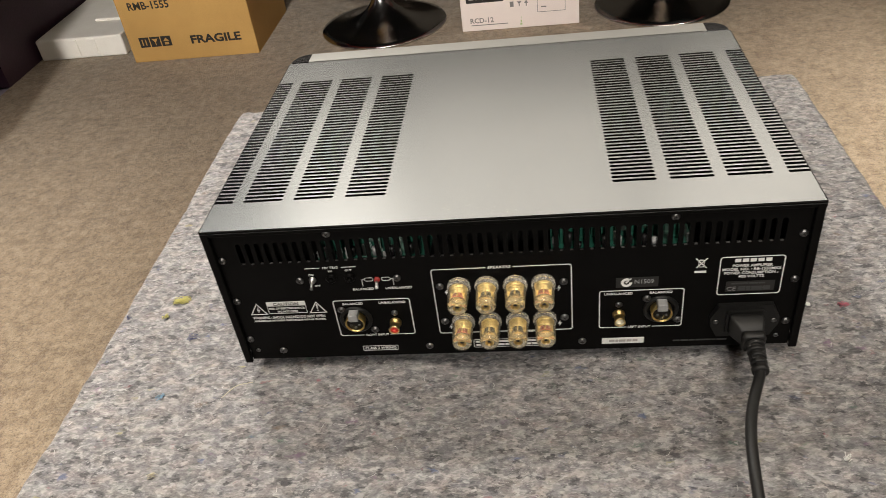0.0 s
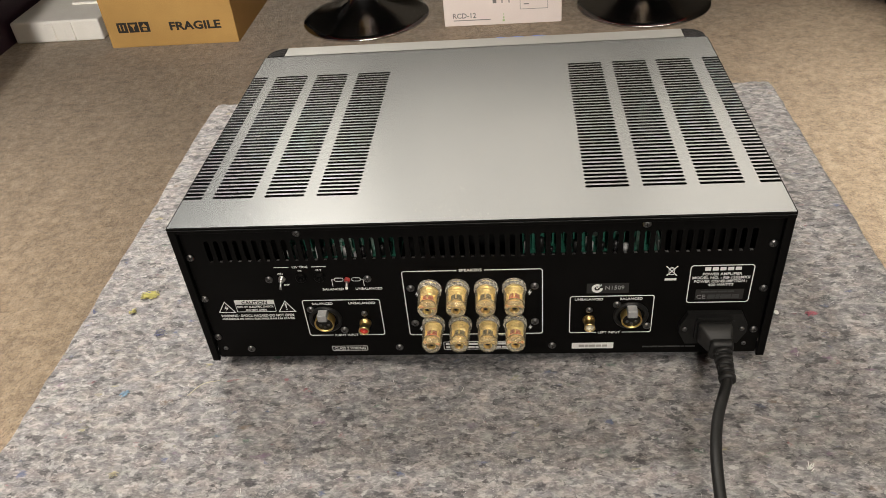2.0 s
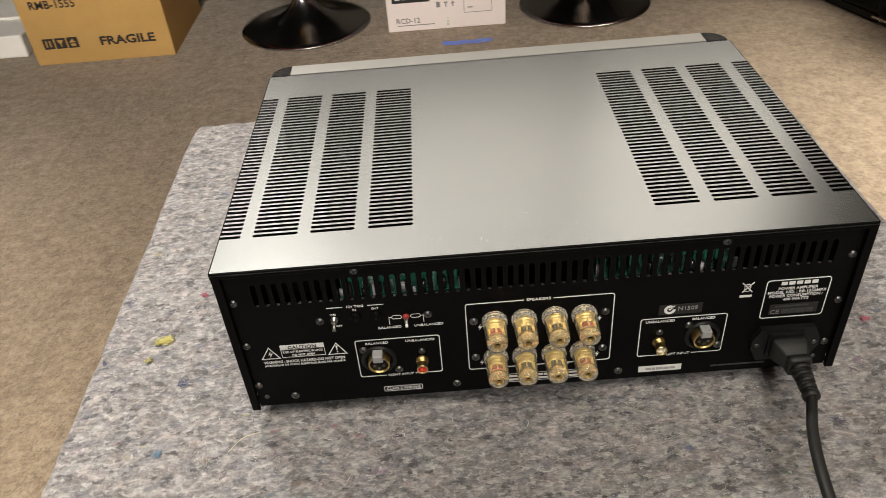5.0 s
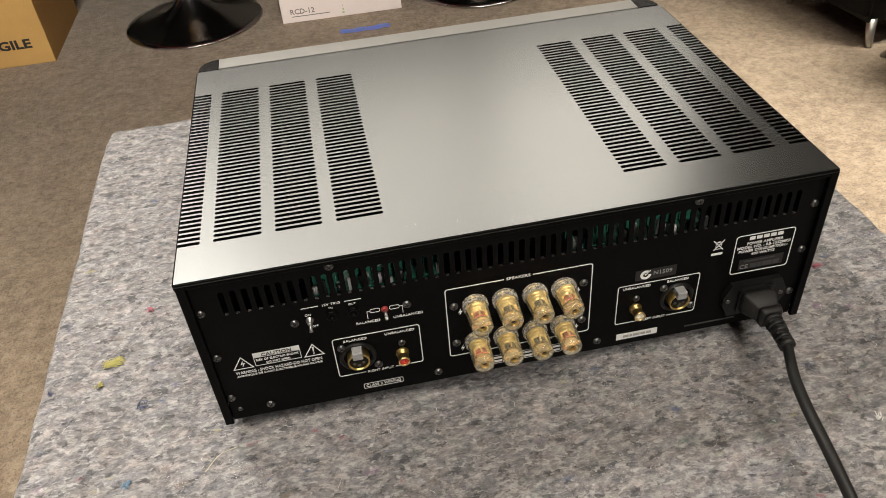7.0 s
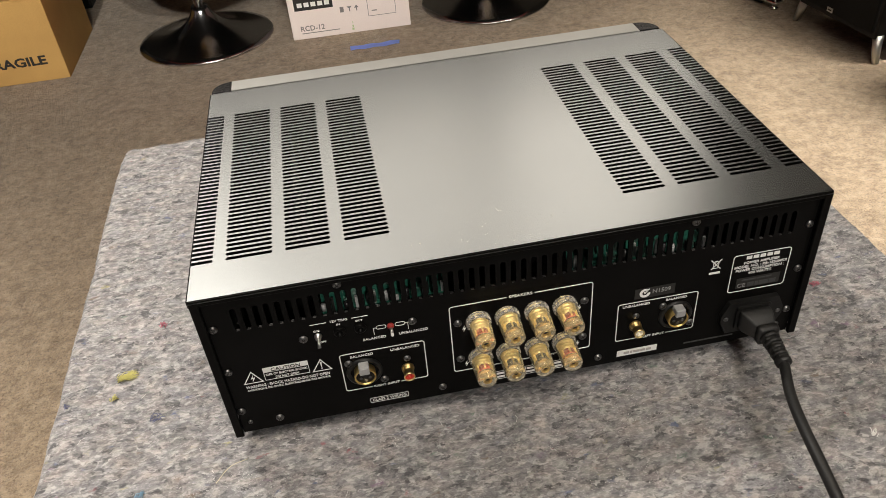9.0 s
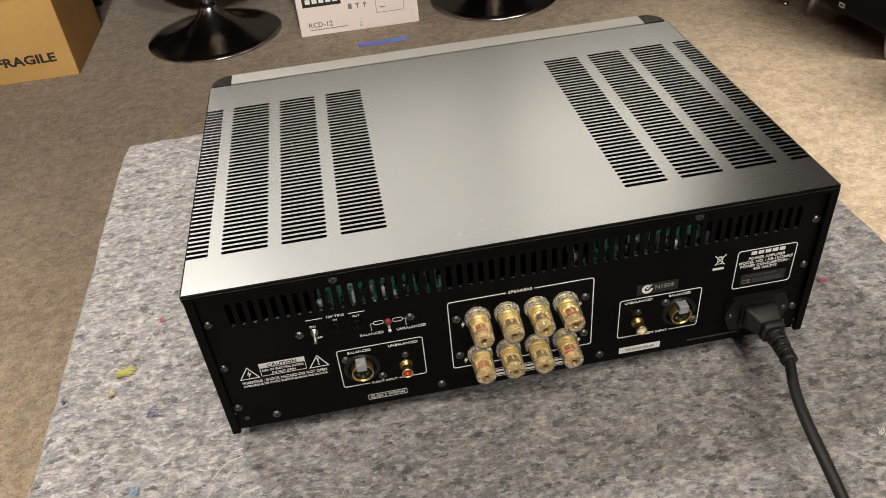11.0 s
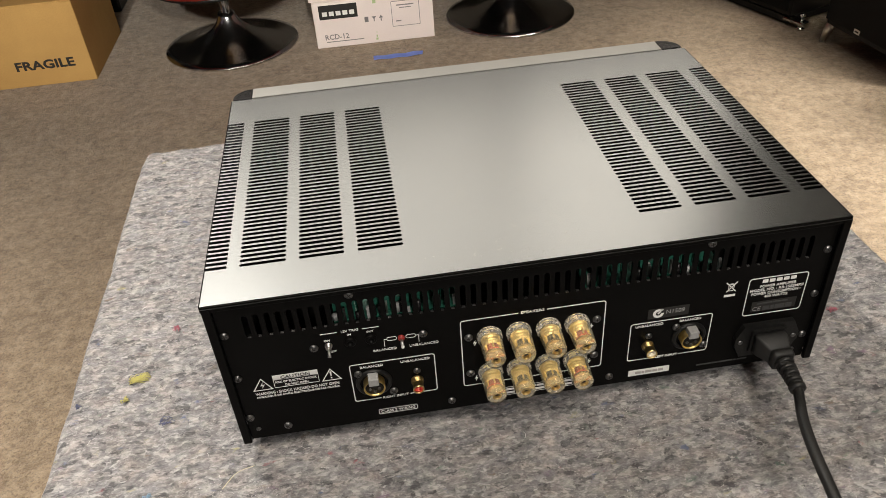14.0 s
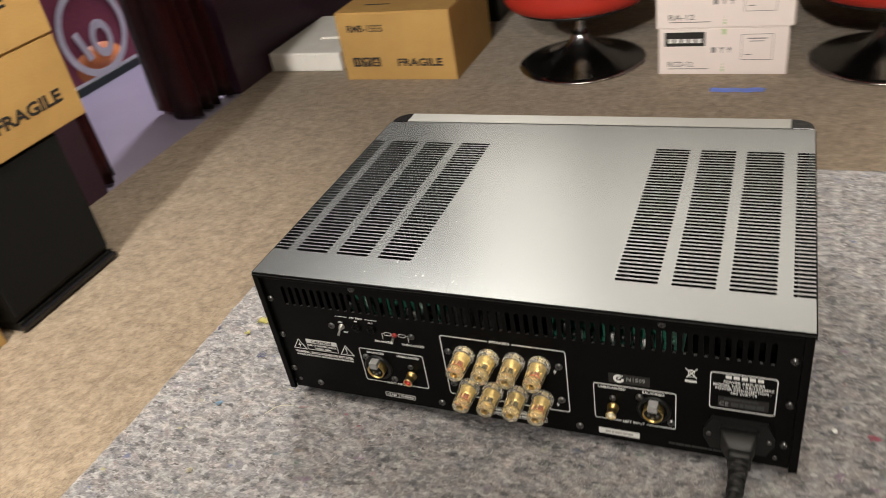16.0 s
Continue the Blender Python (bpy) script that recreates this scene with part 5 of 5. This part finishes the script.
for c, model in ((LOWER, "RCD-12"), (UPPER, "RA-12")):
    plate = part("maker_plate", boxed(-0.198, -0.058, -0.0006, 0, 0.108, 0.160), print_black, c, "black maker's panel")
    bars(-0.190, -0.066, 0.128, 0.016, print_white, plate, Matrix.Translation((0, -0.0006, 0)), (0.2, 0.4, 0.6, 0.8), name="maker_mark", clear_by=0.0035)
    lettering(model, -0.143, 0.040, 0.088, 0.020, print_grey, c, bold=0.015, depth=0.0006)
    bars(-0.185, -0.045, 0.022, 0.003, print_grey, c, gaps=(0.4, 0.7))
    handling = [(-0.028, 0.016), (0.0, 0.014), (0.026, 0.014)]
    for k, (x, s) in enumerate(handling):
        bm = bmesh.new()
        if k == 0:
            box(bm, x - 0.007, x + 0.007, -0.0006, 0, 0.083, 0.103, bevel=0)
        else:
            up = 1 if k == 2 else -1
            prism(bm, [(x - 0.008, 0.094), (x + 0.008, 0.094), (x, 0.094 + 0.011)] if up > 0 else [(x - 0.009, 0.102), (x, 0.092), (x + 0.009, 0.102)], -0.0006, 0)
            box(bm, x - 0.002, x + 0.002, -0.0006, 0, 0.083, 0.094)
        part("handling_mark", bm, print_grey, c)
    outline_frame(0.066, 0.170, 0.055, 0.150, 0.003, 0.0018, print_grey, c, proud=0.0006)
    bars(0.085, 0.150, 0.134, 0.004, print_grey, c, gaps=(0.5,))
    bars(0.095, 0.140, 0.124, 0.003, print_grey, c, gaps=(0.5,))
    bars(0.080, 0.100, 0.075, 0.004, print_grey, c)
    for x0, x1, z0, z1 in ((0.000, 0.008, 0.012, 0.020), (0.002, 0.007, 0.023, 0.031), (0.004, 0.006, 0.036, 0.044), (0.0, 0.012, 0.150, 0.170)):
        part("marker_stroke", boxed(x0, x1, -0.0007, 0, z0, z1), green_tape, c, "faded green marker")

foam = thing("foam_packing", "white moulded polystyrene packing slab leaning by a carton", "packing foam", (-1.79, 2.48, 0))
bm = bmesh.new()
outline = [(-0.205, 0.0), (0.17, 0.0), (0.17, 0.53), (-0.205, 0.53)]
box(bm, -0.205, 0.17, 0.0, 0.53, 0.0, 0.088, bevel=0.008, seg=3)
part("slab", bm, eps, foam)
for x in (-0.06, 0.02):
    part("moulded_rib", boxed(x, x + 0.035, -0.006, 0.004, 0.006, 0.080, bevel=0.003), eps, foam)
part("moulded_pad", boxed(-0.02, 0.16, 0.18, 0.40, 0.086, 0.098, bevel=0.006), eps, foam)

tape = thing("tape_strip", "strip of blue masking tape stuck on the carpet", "tape", (0.055, 2.278, 0))
bm = bmesh.new()
prev = None
for k in range(13):
    x = -0.088 + 0.176 * k / 12
    y = 0.0012 * math.sin(k * 0.7) + 0.002 * k / 12
    row = [bm.verts.new((x + (0.006 if e and k == 12 else 0), y + (e - 0.5) * 0.036, 0.0025 + 0.0015 * math.sin(k * 1.3 + e))) for e in (0, 1)]
    if prev:
        bm.faces.new((prev[0], row[0], row[1], prev[1]))
    prev = row
bmesh.ops.solidify(bm, geom=bm.faces[:], thickness=-0.0006)
part("strip", bm, blue_tape, tape)


# ---- swivel chairs ----
def swivel_chair(at, turn):
    c = thing("swivel_chair", "red upholstered tub chair on a chrome trumpet base", "chair", at, turn, "red tub chairs")
    prof = [(0.0, 0.0), (0.250, 0.0), (0.253, 0.004), (0.250, 0.009), (0.225, 0.0135), (0.18, 0.021), (0.135, 0.033), (0.095, 0.050), (0.065, 0.071), (0.045, 0.094), (0.034, 0.115), (0.030, 0.128), (0.0, 0.128)]
    shade_smooth(part("base", lathe(bmesh.new(), prof, 64, cap=False), spun, c, "polished chrome trumpet base"))
    part("stem", lathe(bmesh.new(), [(0.018, 0.12), (0.018, 0.21), (0.05, 0.212), (0.05, 0.222), (0.0, 0.222)], 24, cap=False), chrome, c, "chrome stem")
    part("underside", lathe(bmesh.new(), [(0.0, 0.222), (0.06, 0.222), (0.10, 0.234), (0.22, 0.242), (0.250, 0.248), (0.250, 0.259), (0.0, 0.259)], 40, cap=False), black_plastic, c, "black underside pan")
    bm, seg, rows = bmesh.new(), 56, 16
    outer, inner = [], []
    for j in range(rows + 1):
        t = j / rows
        ro, ri = [], []
        for k in range(seg):
            a = 2 * math.pi * k / seg
            back = 0.5 + 0.5 * math.sin(a)            # 1 at the back, 0 at the open front
            rim = 0.47 + 0.30 * back ** 1.3
            r = 0.262 + 0.033 * math.sin(min(1.0, 3.0 * t) * math.pi / 2) + 0.010 * t
            z = 0.257 + (rim - 0.257) * t ** 1.35
            ro.append(bm.verts.new((r * math.cos(a), r * math.sin(a) * 0.95, z)))
            q = r - 0.045
            ri.append(bm.verts.new((q * math.cos(a), q * math.sin(a) * 0.95, max(z, 0.40) + (0.0 if j < rows else 0.012))))
        outer.append(ro), inner.append(ri)
    for grid, flip in ((outer, False), (inner, True)):
        for j in range(rows):
            for k in range(seg):
                n = (k + 1) % seg
                loop = (grid[j][k], grid[j][n], grid[j + 1][n], grid[j + 1][k])
                bm.faces.new(loop[::-1] if flip else loop).smooth = True
    for k in range(seg):
        n = (k + 1) % seg
        bm.faces.new((outer[rows][k], outer[rows][n], inner[rows][n], inner[rows][k])).smooth = True
    bm.faces.new(outer[0][::-1])
    bm.faces.new(inner[0])
    part("shell", bm, red_seat, c, "red upholstered tub shell")
    part("seat_cushion", lathe(bmesh.new(), [(0.0, 0.39), (0.22, 0.39), (0.242, 0.41), (0.245, 0.43), (0.235, 0.455), (0.18, 0.468), (0.0, 0.47)], 48, cap=False), red_seat, c)
    return c


chair = swivel_chair((-0.556, 2.575, 0), 12)
copy_thing(chair, pose(0.53, 2.565, 0, 0, 0, -20))


# ---- loudspeakers ----
def spk_cabinet(name, label, w, d, h, at, turn, lift, category="loudspeaker"):
    """A black cabinet whose front looks to local -y, raised by lift."""
    s = thing(name, label, category, at, turn, "black loudspeakers")
    part("body", boxed(-w / 2, w / 2, 0.012, d, lift, lift + h, bevel=0.006), cabinet_black, s)
    part("grille", boxed(-w / 2 + 0.006, w / 2 - 0.006, 0.0, 0.0115, lift + 0.02, lift + h - 0.008, bevel=0.004), grille_black, s, "black cloth grille")
    return s


# low cabinet under the cardboard carton: its front looks east
sub = spk_cabinet("loudspeaker", "black loudspeaker cabinet on a low plinth with a carton on top", 0.37, 0.34, 0.402, (-1.66, 0.815, 0), 90, 0.03)
part("plinth", boxed(-0.18, 0.19, 0.004, 0.335, 0.0, 0.03, bevel=0.003), black_plastic, sub)
part("plinth_strip", boxed(-0.185, 0.19, -0.012, 0.004, 0.008, 0.022, bevel=0.003), dark_gloss, sub, "dark glossy plinth strip")

tall_a = spk_cabinet("loudspeaker", "tall black loudspeaker with a silver badge on tapered metal legs", 0.36, 0.40, 0.98, (1.497, 1.782, 0), -84, 0.075)
badge = part("badge", boxed(-0.030, -0.004, -0.0025, 0.0, 0.098, 0.113, bevel=0.001), steel, tall_a, "small silver badge")
bars(-0.026, -0.008, 0.1055, 0.005, print_black, badge, Matrix.Translation((0, -0.0025, 0)), (0.33, 0.66))
for sx, lean in ((-0.20, -0.02), (0.19, 0.015)):
    for y in (0.03, 0.34):
        part("leg", tube(bmesh.new(), [(sx, y, 0.0), (sx - lean * 0.5, y, 0.03), (sx - lean * 1.3, y + 0.002, 0.085)], 0.012, 14, radii=[0.010, 0.0125, 0.016]), brushed, tall_a, "tapered silver leg")
tall_b = spk_cabinet("loudspeaker", "tall black loudspeaker on splayed metal legs", 0.34, 0.38, 0.98, (1.53, 1.30, 0), -88, 0.075)
for sx, lean in ((-0.23, -0.07), (0.19, 0.05)):
    for y in (0.03, 0.33):
        part("leg", tube(bmesh.new(), [(sx, y, 0.0), (sx - lean * 0.5, y, 0.04), (sx - lean, y, 0.085)], 0.012, 14, radii=[0.010, 0.012, 0.014]), brushed, tall_b, "splayed silver leg")
tall_c = spk_cabinet("loudspeaker", "tall black loudspeaker on flat chrome outrigger feet", 0.30, 0.36, 1.02, (1.405, 2.285, 0), -71, 0.03)
part("plinth", boxed(-0.15, 0.15, 0.01, 0.35, 0.006, 0.03, bevel=0.002), black_plastic, tall_c)
for sx in (-0.175, 0.175):
    for y in (0.02, 0.33):
        foot = part("outrigger", boxed(sx - 0.045, sx + 0.045, y - 0.018, y + 0.018, 0.018, 0.030, bevel=0.003), chrome, tall_c, "chrome outrigger foot")
        part("spike_disc", lathe(bmesh.new(), [(0.0, 0.0), (0.016, 0.0), (0.016, 0.006), (0.006, 0.010), (0.006, 0.045), (0.010, 0.047), (0.010, 0.056), (0.0, 0.058)], 18, pose(sx + (0.025 if sx > 0 else -0.025), y, 0), cap=False), chrome, foot)

spk_cabinet("loudspeaker", "black loudspeaker cabinet standing behind a cardboard carton", 0.42, 0.36, 0.95, (-1.28, 3.08, 0), 0, 0.0)
